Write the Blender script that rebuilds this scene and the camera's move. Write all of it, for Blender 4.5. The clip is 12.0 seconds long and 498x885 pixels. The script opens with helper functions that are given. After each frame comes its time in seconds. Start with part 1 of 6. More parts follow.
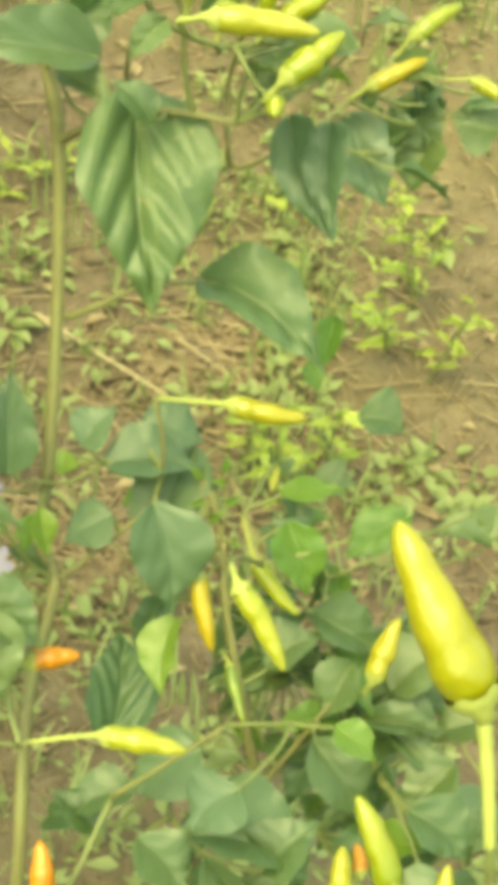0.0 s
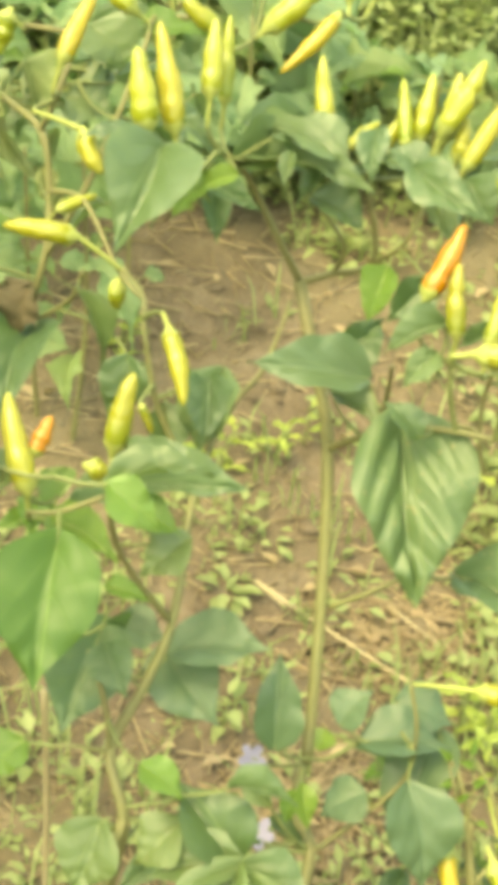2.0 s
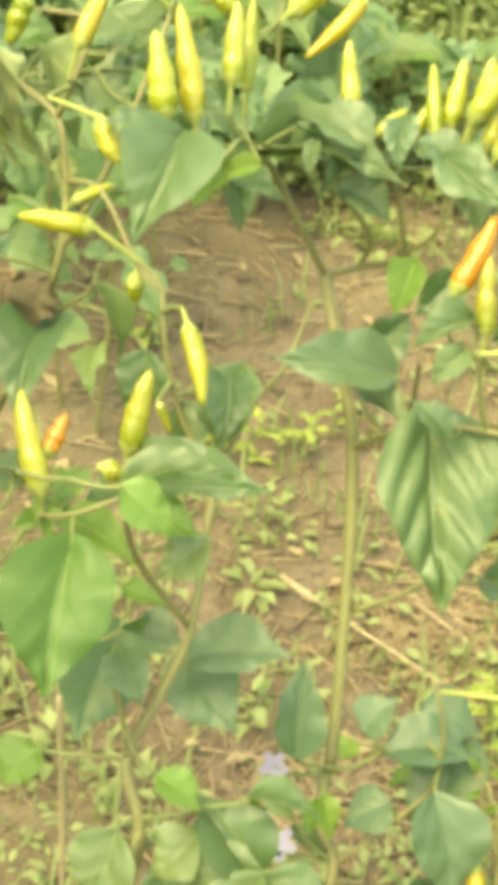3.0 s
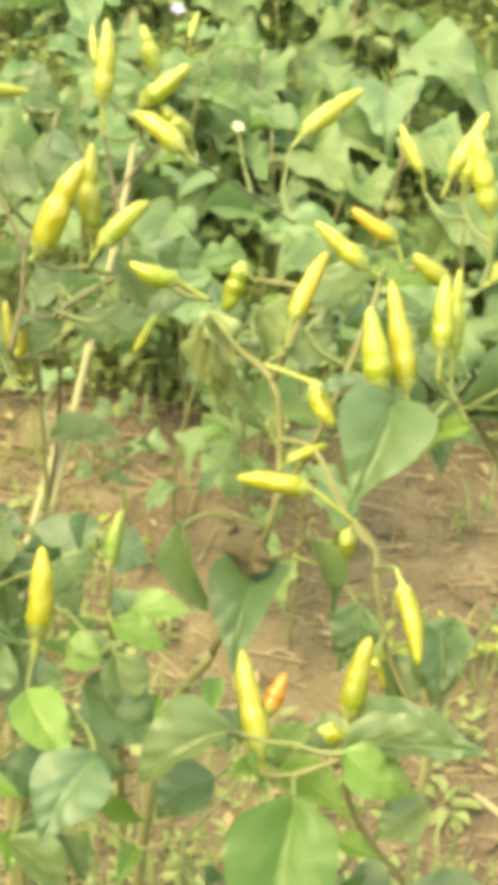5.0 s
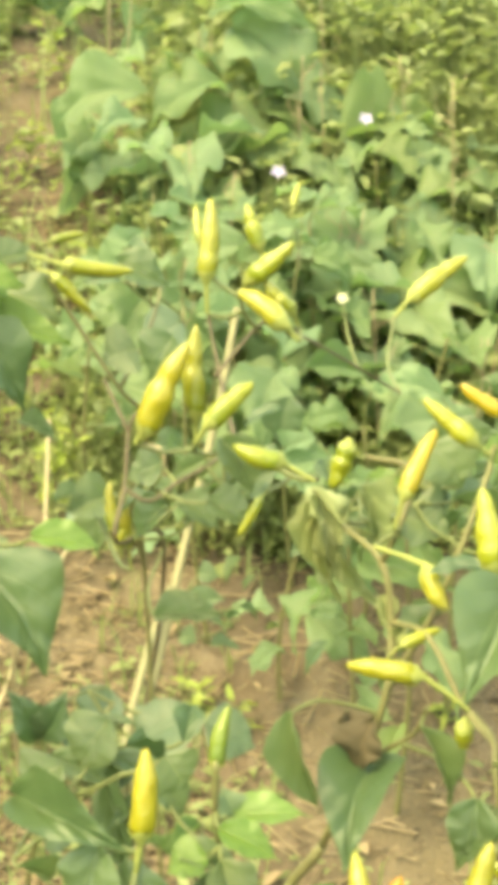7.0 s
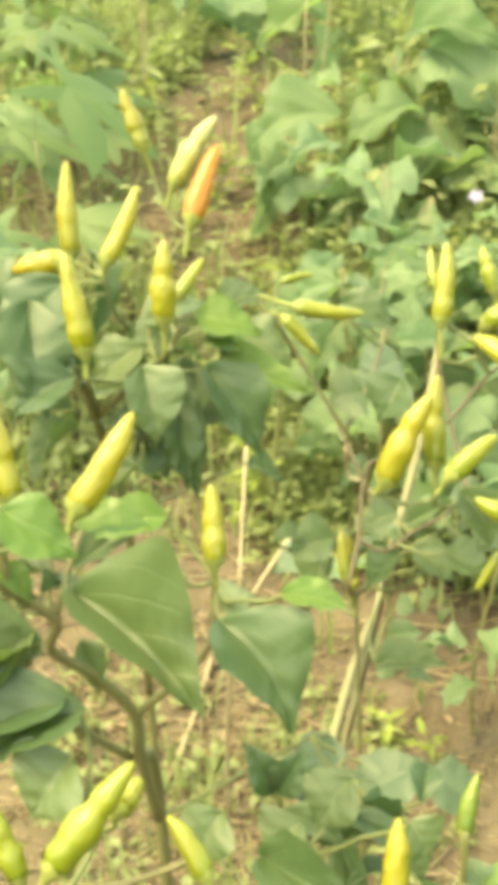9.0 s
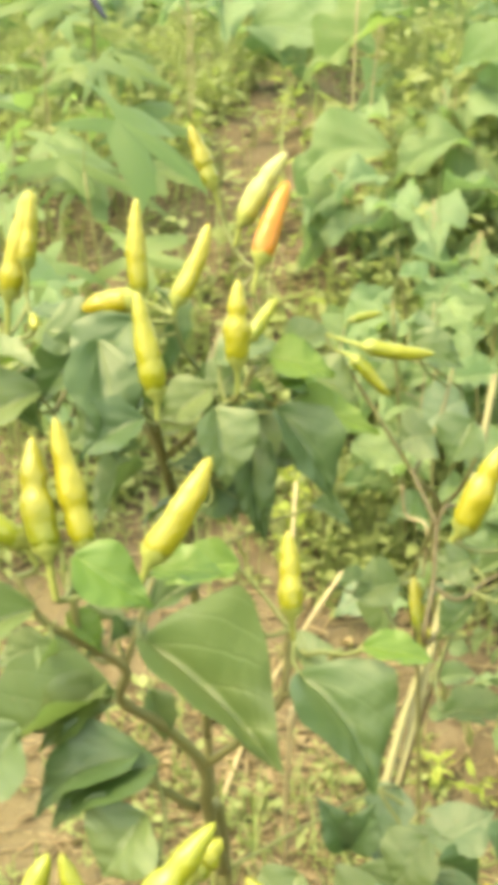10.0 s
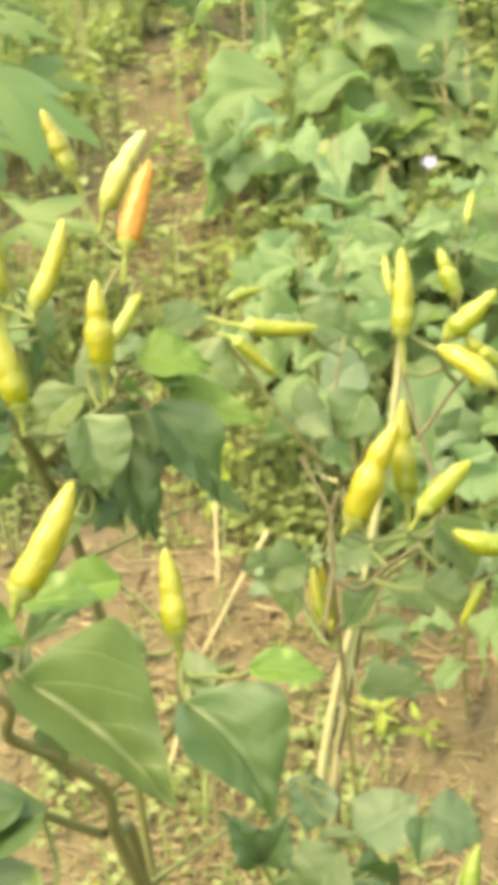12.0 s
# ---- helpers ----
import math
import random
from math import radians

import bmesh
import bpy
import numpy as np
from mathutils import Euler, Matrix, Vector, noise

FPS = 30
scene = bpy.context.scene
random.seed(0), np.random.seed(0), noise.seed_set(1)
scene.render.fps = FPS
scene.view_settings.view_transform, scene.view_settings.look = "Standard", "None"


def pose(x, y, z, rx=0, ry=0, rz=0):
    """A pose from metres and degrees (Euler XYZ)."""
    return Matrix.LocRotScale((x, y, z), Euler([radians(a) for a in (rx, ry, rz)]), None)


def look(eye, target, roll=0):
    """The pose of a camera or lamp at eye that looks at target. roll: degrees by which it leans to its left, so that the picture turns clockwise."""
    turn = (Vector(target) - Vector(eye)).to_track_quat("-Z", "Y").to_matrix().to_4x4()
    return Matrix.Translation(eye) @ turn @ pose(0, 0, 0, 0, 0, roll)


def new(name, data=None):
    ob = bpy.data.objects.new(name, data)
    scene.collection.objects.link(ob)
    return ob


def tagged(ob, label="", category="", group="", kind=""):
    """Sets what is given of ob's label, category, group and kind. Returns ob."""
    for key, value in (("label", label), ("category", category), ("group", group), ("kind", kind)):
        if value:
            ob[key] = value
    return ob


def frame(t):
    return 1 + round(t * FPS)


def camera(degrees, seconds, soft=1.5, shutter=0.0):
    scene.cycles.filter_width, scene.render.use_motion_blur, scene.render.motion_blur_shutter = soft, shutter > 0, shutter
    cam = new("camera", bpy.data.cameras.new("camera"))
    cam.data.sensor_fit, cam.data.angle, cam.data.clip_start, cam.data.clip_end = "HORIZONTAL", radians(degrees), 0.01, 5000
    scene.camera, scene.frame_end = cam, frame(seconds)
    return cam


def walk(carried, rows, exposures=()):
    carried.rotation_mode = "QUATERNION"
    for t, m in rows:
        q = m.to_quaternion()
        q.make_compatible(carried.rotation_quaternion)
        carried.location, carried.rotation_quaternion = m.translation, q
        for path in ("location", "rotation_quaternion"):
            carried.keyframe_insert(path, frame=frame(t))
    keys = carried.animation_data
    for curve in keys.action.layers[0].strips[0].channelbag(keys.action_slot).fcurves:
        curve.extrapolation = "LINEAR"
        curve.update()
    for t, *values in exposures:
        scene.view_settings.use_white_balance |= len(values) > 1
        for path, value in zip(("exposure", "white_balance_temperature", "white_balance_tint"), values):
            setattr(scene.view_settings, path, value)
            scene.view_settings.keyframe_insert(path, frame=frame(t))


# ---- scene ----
# A chilli garden on a slope; the camera is hand-held at standing height, zoomed in.
cam = camera(19.13, 12.0, soft=10.0)
PATH = [
    (0, (0.0747, 0.0165, 1.1787), (0.3344, 0.7151, 0.5121), 10.54),
    (0.5, (0.0635, -0.0048, 1.2019), (0.2831, 0.7432, 0.5756), 7.43),
    (1, (0.0522, -0.0256, 1.2230), (0.2548, 0.7631, 0.6425), 6.31),
    (1.5, (0.0395, -0.0365, 1.2342), (0.2201, 0.7777, 0.6824), 5.77),
    (2, (0.0147, -0.0218, 1.2387), (0.1615, 0.8031, 0.6928), 5.56),
    (2.5, (0.0075, -0.0079, 1.2338), (0.1659, 0.8069, 0.6761), 6.36),
    (3, (0.0222, 0.0039, 1.2290), (0.1499, 0.8264, 0.6747), 5.06),
    (3.5, (0.0151, 0.0073, 1.2382), (0.0952, 0.8530, 0.7106), 3.73),
    (3.7, (0.0096, 0.0061, 1.2452), (0.0756, 0.8628, 0.7338), 3.41),
    (5.3, (-0.0011, 0.0006, 1.2763), (0.0027, 0.9007, 0.8406), 0.32),
    (5.5, (0.0001, -0.0000, 1.2749), (-0.0000, 0.9062, 0.8522), -0.00),
    (6, (0.0090, 0.0121, 1.2729), (-0.0242, 0.9273, 0.8712), -1.83),
    (6.5, (-0.0011, 0.0091, 1.2815), (-0.0485, 0.9340, 0.9042), -1.50),
    (6.7, (-0.0031, 0.0234, 1.2830), (-0.0548, 0.9514, 0.9139), -1.40),
    (8.3, (-0.0182, 0.0393, 1.2932), (-0.1330, 0.9692, 0.9438), -2.78),
    (8.5, (-0.0274, 0.0432, 1.2952), (-0.1592, 0.9711, 0.9465), -2.39),
    (9, (-0.0426, 0.0438, 1.2993), (-0.2153, 0.9653, 0.9513), -2.93),
    (9.5, (-0.0580, 0.0496, 1.2995), (-0.2452, 0.9705, 0.9578), -2.60),
    (10, (-0.0655, 0.0599, 1.3006), (-0.2618, 0.9841, 0.9728), -2.85),
    (10.5, (-0.0739, 0.0822, 1.2995), (-0.2947, 1.0074, 0.9909), -4.41),
    (11, (-0.0857, 0.0741, 1.3168), (-0.3069, 1.0017, 1.0157), -4.03),
    (11.5, (-0.0642, 0.0957, 1.3169), (-0.2514, 1.0200, 0.9844), -6.14),
    (11.7, (-0.0564, 0.1132, 1.3129), (-0.2255, 1.0278, 0.9456), -6.09),
    (12, (-0.0413, 0.1111, 1.3149), (-0.1982, 1.0263, 0.9437), -7.17),
]
walk(cam, [(t, look(eye, target, roll)) for t, eye, target, roll in PATH], exposures=[(0.0, 2.50, 13200, -25), (1.0, 2.64, 12600, -20), (2.0, 2.77, 12050, -14), (3.7, 2.85, 11850, -13), (5.5, 2.84, 11550, -10), (12.0, 2.82, 11550, -9)])

# ---- world, sun ----
SUN_ELEVATION, SUN_AZIMUTH = radians(66), radians(232)
world = bpy.data.worlds.new("world")
scene.world = world
world.use_nodes = True
wn = world.node_tree
sky = wn.nodes.new("ShaderNodeTexSky")
sky.sky_type, sky.sun_disc = "NISHITA", False
sky.sun_elevation, sky.sun_rotation = SUN_ELEVATION, SUN_AZIMUTH
sky.air_density, sky.dust_density, sky.ozone_density = 1.0, 3.5, 0.6
wn.links.new(sky.outputs[0], wn.nodes["Background"].inputs[0])
wn.nodes["Background"].inputs[1].default_value = 0.15
sun = new("sun", bpy.data.lights.new("sun", "SUN"))
sun.data.energy, sun.data.angle, sun.data.color = 0.24, radians(9.0), (1.0, 0.95, 0.8)
toward = Vector((math.sin(SUN_AZIMUTH) * math.cos(SUN_ELEVATION), math.cos(SUN_AZIMUTH) * math.cos(SUN_ELEVATION), math.sin(SUN_ELEVATION)))
sun.matrix_world = look(toward * 20, (0, 0, 0))


# ---- materials ----
class Mat:
    """A node material with short calls for its nodes."""

    def __init__(self, name, roughness=0.5, **extra):
        self.m = bpy.data.materials.new(name)
        self.m.use_nodes = True
        self.t = self.m.node_tree
        self.p = self.t.nodes["Principled BSDF"]
        self.p.inputs["Roughness"].default_value = roughness
        for key, value in extra.items():
            self.p.inputs[key.replace("_", " ")].default_value = value

    def node(self, kind, inputs=(), **props):
        n = self.t.nodes.new(kind)
        for key, value in props.items():
            if key == "operation":
                n.operation = value
            elif key == "blend":
                n.data_type, n.blend_type = "RGBA", value
        for slot, value in dict(inputs).items():
            self.put(n.inputs[slot], value)
        return n

    def put(self, socket, value):
        if hasattr(value, "is_linked"):
            self.t.links.new(value, socket)
        else:
            socket.default_value = value

    def math(self, op, a, b=0.0):
        return self.node("ShaderNodeMath", {0: a, 1: b}, operation=op).outputs[0]

    def mix(self, fac, a, b, blend="MIX"):
        return self.node("ShaderNodeMix", {0: fac, 6: a, 7: b}, blend=blend).outputs[2]

    def noise(self, scale, detail=4.0, where="Object"):
        return self.node("ShaderNodeTexNoise", {"Vector": self.where(where), "Scale": scale, "Detail": detail}).outputs[0]

    def where(self, kind="Object"):
        if kind == "Position":
            return self.node("ShaderNodeNewGeometry").outputs["Position"]
        return self.node("ShaderNodeTexCoord").outputs[kind]

    def ramp(self, fac, *stops):
        n = self.node("ShaderNodeValToRGB", {0: fac})
        e = n.color_ramp.elements
        while len(e) < len(stops):
            e.new(0.5)
        for element, (at, colour) in zip(e, stops):
            element.position, element.color = at, (*colour, 1)
        return n.outputs[0]

    def random(self):
        return self.node("ShaderNodeObjectInfo").outputs["Random"]

    def colour(self, value):
        self.put(self.p.inputs["Base Color"], value)
        return self

    def bump(self, height, strength, distance):
        n = self.node("ShaderNodeBump", {"Height": height, "Strength": strength, "Distance": distance})
        self.put(self.p.inputs["Normal"], n.outputs[0])
        return self

    def thin(self, share, colour):
        """Lets a share of the light through, as a leaf does."""
        back = self.node("ShaderNodeBsdfTranslucent", {"Color": colour})
        mixed = self.node("ShaderNodeMixShader", {0: share, 1: self.p.outputs[0], 2: back.outputs[0]})
        self.put(self.t.nodes["Material Output"].inputs["Surface"], mixed.outputs[0])
        return self


VEINS = 10.0


def leaf_material(name, dark, light, vein, roughness=0.38, per_leaf=True, gloss=0.5, share=0.3):
    """A leaf with a pale midrib and arching side veins; local x runs across it, y from its foot to its tip."""
    m = Mat(name, roughness, Specular_IOR_Level=gloss)
    if per_leaf:
        xyz = m.node("ShaderNodeSeparateXYZ", {0: m.where("Object")}).outputs
        side = m.math("ABSOLUTE", xyz[0])
        rib = m.math("SUBTRACT", 1.0, m.math("MULTIPLY", side, 55.0))
        slant = m.math("SUBTRACT", xyz[1], m.math("ADD", m.math("MULTIPLY", side, 0.95), m.math("MULTIPLY", m.math("POWER", side, 2.0), 1.4)))
        wave = m.math("ABSOLUTE", m.math("SINE", m.math("MULTIPLY", slant, VEINS)))
        lateral = m.math("MULTIPLY", m.math("SUBTRACT", 1.0, m.math("MULTIPLY", wave, 3.6)), 0.6)
        pale = m.node("ShaderNodeClamp", {0: m.math("MAXIMUM", rib, m.math("MULTIPLY", lateral, 0.3))}).outputs[0]
        veins = m.node("ShaderNodeClamp", {0: m.math("MAXIMUM", rib, lateral)}).outputs[0]
        tone = m.random()
    else:
        veins, tone = 0.0, m.node("ShaderNodeNewGeometry").outputs["Random Per Island"]
    mottle = m.noise(5.0, 3.0, "Object")
    base = m.mix(tone, (*dark, 1), (*light, 1))
    base = m.mix(m.math("MULTIPLY", mottle, 0.3 if per_leaf else 0.55), base, (light[0] * 1.1, light[1] * 0.95, light[2], 1))
    base = m.mix(m.math("MULTIPLY", pale, 0.45) if per_leaf else 0.0, base, (*vein, 1))
    if per_leaf:
        hue = m.math("FRACT", m.math("MULTIPLY", m.random(), 7.31))
        base = m.mix(1.0, base, m.mix(hue, (0.93, 0.98, 1.06, 1), (1.05, 1.0, 0.92, 1)), "MULTIPLY")
        speck = m.ramp(m.noise(19.0, 2.0, "Object"), (0.66, (0, 0, 0)), (0.72, (0.6, 0.6, 0.6)))
        base = m.mix(m.math("MULTIPLY", speck, m.math("GREATER_THAN", m.random(), 0.6)), base, (0.22, 0.19, 0.09, 1))
    m.colour(base)
    if per_leaf:
        m.put(m.p.inputs["Roughness"], m.math("ADD", m.math("MULTIPLY", m.math("MAXIMUM", veins, m.math("MULTIPLY", mottle, 0.15)), 0.35), roughness - 0.03))
        fine = m.noise(26.0, 3.0, "Object")
        m.bump(m.math("ADD", m.math("MULTIPLY", veins, -1.0), m.math("MULTIPLY", fine, 0.15)), 0.15, 0.006)
    m.thin(share, m.mix(0.4, base, (light[0] * 1.25, light[1] * 1.5, light[2] * 0.7, 1)))
    return m.m


LEAF = leaf_material("chilli_leaf", (0.044, 0.092, 0.031), (0.118, 0.170, 0.066), (0.20, 0.26, 0.12), 0.47, gloss=0.8, share=0.38)
# The chilli green with shade put into its colour, for leaves that look dark.
LEAF_SHADED = leaf_material("shaded_chilli_leaf", (0.042, 0.088, 0.031), (0.072, 0.124, 0.048), (0.15, 0.20, 0.09), 0.49, gloss=0.7, share=0.32)
LEAF_FRESH = leaf_material("chilli_leaf_fresh", (0.068, 0.138, 0.024), (0.120, 0.196, 0.040), (0.24, 0.31, 0.10), 0.42)
LEAF_DEEP = leaf_material("eggplant_leaf_deep", (0.110, 0.180, 0.070), (0.170, 0.245, 0.104), (0.20, 0.27, 0.11), 0.55, share=0.52)
LEAF_DULL = leaf_material("eggplant_leaf", (0.142, 0.220, 0.106), (0.200, 0.286, 0.148), (0.24, 0.31, 0.17), 0.6, gloss=0.5, share=0.52)
LEAF_GREY = leaf_material("grey_green_chilli_leaf", (0.060, 0.108, 0.050), (0.094, 0.150, 0.074), (0.16, 0.22, 0.12), 0.48, gloss=0.75, share=0.34)
LEAF_MID = leaf_material("mid_green_chilli_leaf", (0.038, 0.090, 0.016), (0.062, 0.118, 0.024), (0.17, 0.24, 0.08), 0.5, gloss=0.4, share=0.26)
LEAF_WILTED = leaf_material("wilted_leaf", (0.18, 0.22, 0.09), (0.28, 0.32, 0.15), (0.30, 0.32, 0.18), 0.6)
WEED_BRIGHT = leaf_material("weed_leaf_bright", (0.20, 0.27, 0.055), (0.31, 0.37, 0.10), (0.32, 0.38, 0.16), 0.5)
WEED = leaf_material("weed_leaf", (0.150, 0.205, 0.075), (0.255, 0.305, 0.135), (0.2, 0.3, 0.1), 0.6, per_leaf=False, share=0.45)


def pepper_material(name, shoulder, body, tip):
    """A waxy fruit whose colour changes from the shoulder to the tip."""
    m = Mat(name, 0.36, Specular_IOR_Level=0.5, Coat_Weight=0.2, Coat_Roughness=0.2)
    y = m.node("ShaderNodeSeparateXYZ", {0: m.where("Object")}).outputs[1]
    blotch = m.noise(5.0, 3.0)
    along = m.math("ADD", y, m.math("MULTIPLY", m.math("SUBTRACT", blotch, 0.5), 0.5))
    base = m.ramp(along, (0.0, shoulder), (0.45, body), (1.0, tip))
    shift = m.mix(m.random(), (0.88, 0.94, 0.8, 1), (1.05, 1.0, 1.1, 1))
    m.colour(m.mix(1.0, base, shift, "MULTIPLY"))
    squeezed = m.node("ShaderNodeVectorMath", {0: m.where("Object"), 1: (1.0, 4.0, 1.0)}, operation="MULTIPLY").outputs[0]
    rings = m.node("ShaderNodeTexNoise", {"Vector": squeezed, "Scale": 2.2, "Detail": 2.0}).outputs[0]
    m.bump(rings, 0.11, 0.02)
    return m.m


PEPPER = {
    "pale": pepper_material("pale_pepper", (0.195, 0.210, 0.019), (0.230, 0.227, 0.022), (0.240, 0.241, 0.036)),
    "yellow": pepper_material("yellow_pepper", (0.182, 0.182, 0.011), (0.222, 0.204, 0.014), (0.230, 0.210, 0.019)),
    "cream": pepper_material("cream_pepper", (0.236, 0.236, 0.045), (0.285, 0.278, 0.085), (0.310, 0.305, 0.125)),
    "lime": pepper_material("lime_pepper", (0.129, 0.164, 0.011), (0.185, 0.197, 0.015), (0.195, 0.208, 0.021)),
    "olive": pepper_material("olive_pepper", (0.119, 0.145, 0.011), (0.176, 0.168, 0.011), (0.195, 0.178, 0.015)),
    "green": pepper_material("green_pepper", (0.067, 0.115, 0.011), (0.101, 0.145, 0.011), (0.115, 0.154, 0.015)),
    "gold": pepper_material("gold_pepper", (0.223, 0.183, 0.010), (0.252, 0.200, 0.011), (0.254, 0.186, 0.011)),
    "orange": pepper_material("orange_pepper", (0.310, 0.122, 0.004), (0.330, 0.124, 0.005), (0.330, 0.142, 0.007)),
}


def stem_material(name, green, brown):
    m = Mat(name, 0.6)
    n = m.noise(26.0, 5.0, "Position")
    m.colour(m.mix(m.math("MULTIPLY", n, 1.1), (*green, 1), (*brown, 1)))
    m.bump(m.noise(240.0, 4.0, "Position"), 0.4, 0.002)
    return m.m


STEM = stem_material("chilli_stem", (0.135, 0.148, 0.048), (0.128, 0.108, 0.048))
STEM_BROWN = stem_material("brown_stem", (0.10, 0.085, 0.04), (0.075, 0.055, 0.03))
STEM_PALE = stem_material("pale_stem", (0.180, 0.175, 0.075), (0.135, 0.120, 0.058))
TWIG = stem_material("green_twig", (0.14, 0.175, 0.055), (0.11, 0.12, 0.045))
STALK = stem_material("fruit_stalk", (0.25, 0.28, 0.075), (0.20, 0.22, 0.055))
STRAW = stem_material("dry_straw", (0.36, 0.30, 0.18), (0.25, 0.20, 0.11))


def soil_material():
    m = Mat("soil", 0.95, Specular_IOR_Level=0.15)
    big, mid, fine = m.noise(1.7, 4.0, "Position"), m.noise(14.0, 6.0, "Position"), m.noise(120.0, 5.0, "Position")
    base = m.ramp(m.math("ADD", m.math("MULTIPLY", mid, 0.6), m.math("MULTIPLY", fine, 0.4)), (0.28, (0.066, 0.050, 0.034)), (0.5, (0.112, 0.086, 0.060)), (0.72, (0.186, 0.149, 0.106)))
    base = m.mix(m.ramp(big, (0.40, (0, 0, 0)), (0.62, (0.55, 0.55, 0.55))), base, (0.130, 0.110, 0.060, 1))
    m.colour(base)
    m.bump(m.math("ADD", mid, m.math("MULTIPLY", fine, 0.6)), 0.8, 0.02)
    return m.m


SOIL = soil_material()
LEAF_DEAD = leaf_material("withered_leaf", (0.055, 0.045, 0.025), (0.12, 0.10, 0.055), (0.15, 0.12, 0.07), 0.75)
AUBERGINE = Mat("aubergine_skin", 0.22, Specular_IOR_Level=0.6)
AUBERGINE.colour(AUBERGINE.mix(AUBERGINE.noise(30.0, 3.0), (0.018, 0.016, 0.04, 1), (0.04, 0.03, 0.06, 1)))
PETAL_VIOLET = stem_material("violet_petal", (0.24, 0.225, 0.31), (0.19, 0.17, 0.27))
PETAL_WHITE = stem_material("white_petal", (0.36, 0.36, 0.24), (0.32, 0.32, 0.2))
DRY_LEAF = leaf_material("dead_leaf", (0.17, 0.13, 0.075), (0.33, 0.27, 0.17), (0.4, 0.3, 0.2), 0.8, per_leaf=False)


# ---- helpers of this scene ----
def linked(name, mesh, material, parent=None, label=""):
    if material and not mesh.materials:
        mesh.materials.append(material)
    ob = new(name, mesh)
    if parent:
        ob.parent = parent
    return tagged(ob, label)


def mesh_of(name, verts, faces, smooth=True):
    me = bpy.data.meshes.new(name)
    me.from_pydata([tuple(v) for v in verts], [], faces)
    if smooth:
        me.polygons.foreach_set("use_smooth", [True] * len(me.polygons))
    me.update()
    return me


def ground_height(x, y):
    """Level near the camera, then a bank that rises to a terrace."""
    rise = 0.38 * (np.logaddexp(0, (y - 1.445) * 6) / 6 - np.logaddexp(0, (y - 3.8) * 4) / 4)
    return rise


def soil_relief(p):
    """The unevenness of the soil: hollows, clods and crumbs."""
    return 0.024 * noise.noise(p * 3) + 0.020 * max(0.0, noise.noise(p * 9)) + 0.012 * noise.noise(p * 19) + 0.006 * noise.noise(p * 41)


def glide(points, steps=5):
    """Points of a smooth curve through the given ones."""
    p = [Vector(q) for q in points]
    p = [p[0] * 2 - p[1]] + p + [p[-1] * 2 - p[-2]]
    out = []
    for a, b, c, d in zip(p, p[1:], p[2:], p[3:]):
        for k in range(steps):
            s = k / steps
            out.append(0.5 * (2 * b + (c - a) * s + (2 * a - 5 * b + 4 * c - d) * s * s + (3 * b - a - 3 * c + d) * s**3))
    out.append(p[-2])
    return out


def tube(name, path, r0, r1, sides=7, knots=0.0):
    """A tapered round stem along a path, with swollen nodes if knots is given."""
    verts, faces = [], []
    side = Vector((1, 0.2, 0.1))
    n = len(path)
    for i, p in enumerate(path):
        ahead = (path[min(i + 1, n - 1)] - path[max(i - 1, 0)]).normalized()
        side = (side - ahead * side.dot(ahead)).normalized()
        up = ahead.cross(side)
        r = r0 + (r1 - r0) * i / (n - 1)
        r *= 1 + knots * (math.sin(i * 2.4) ** 6) + 0.06 * math.sin(i * 1.7)
        for k in range(sides):
            a = 2 * math.pi * k / sides
            verts.append(p + (side * math.cos(a) + up * math.sin(a)) * r)
    for i in range(n - 1):
        for k in range(sides):
            a, b = i * sides + k, i * sides + (k + 1) % sides
            faces.append((a, b, b + sides, a + sides))
    faces.append(tuple(range(sides))[::-1])
    faces.append(tuple((n - 1) * sides + k for k in range(sides)))
    return mesh_of(name, verts, faces)


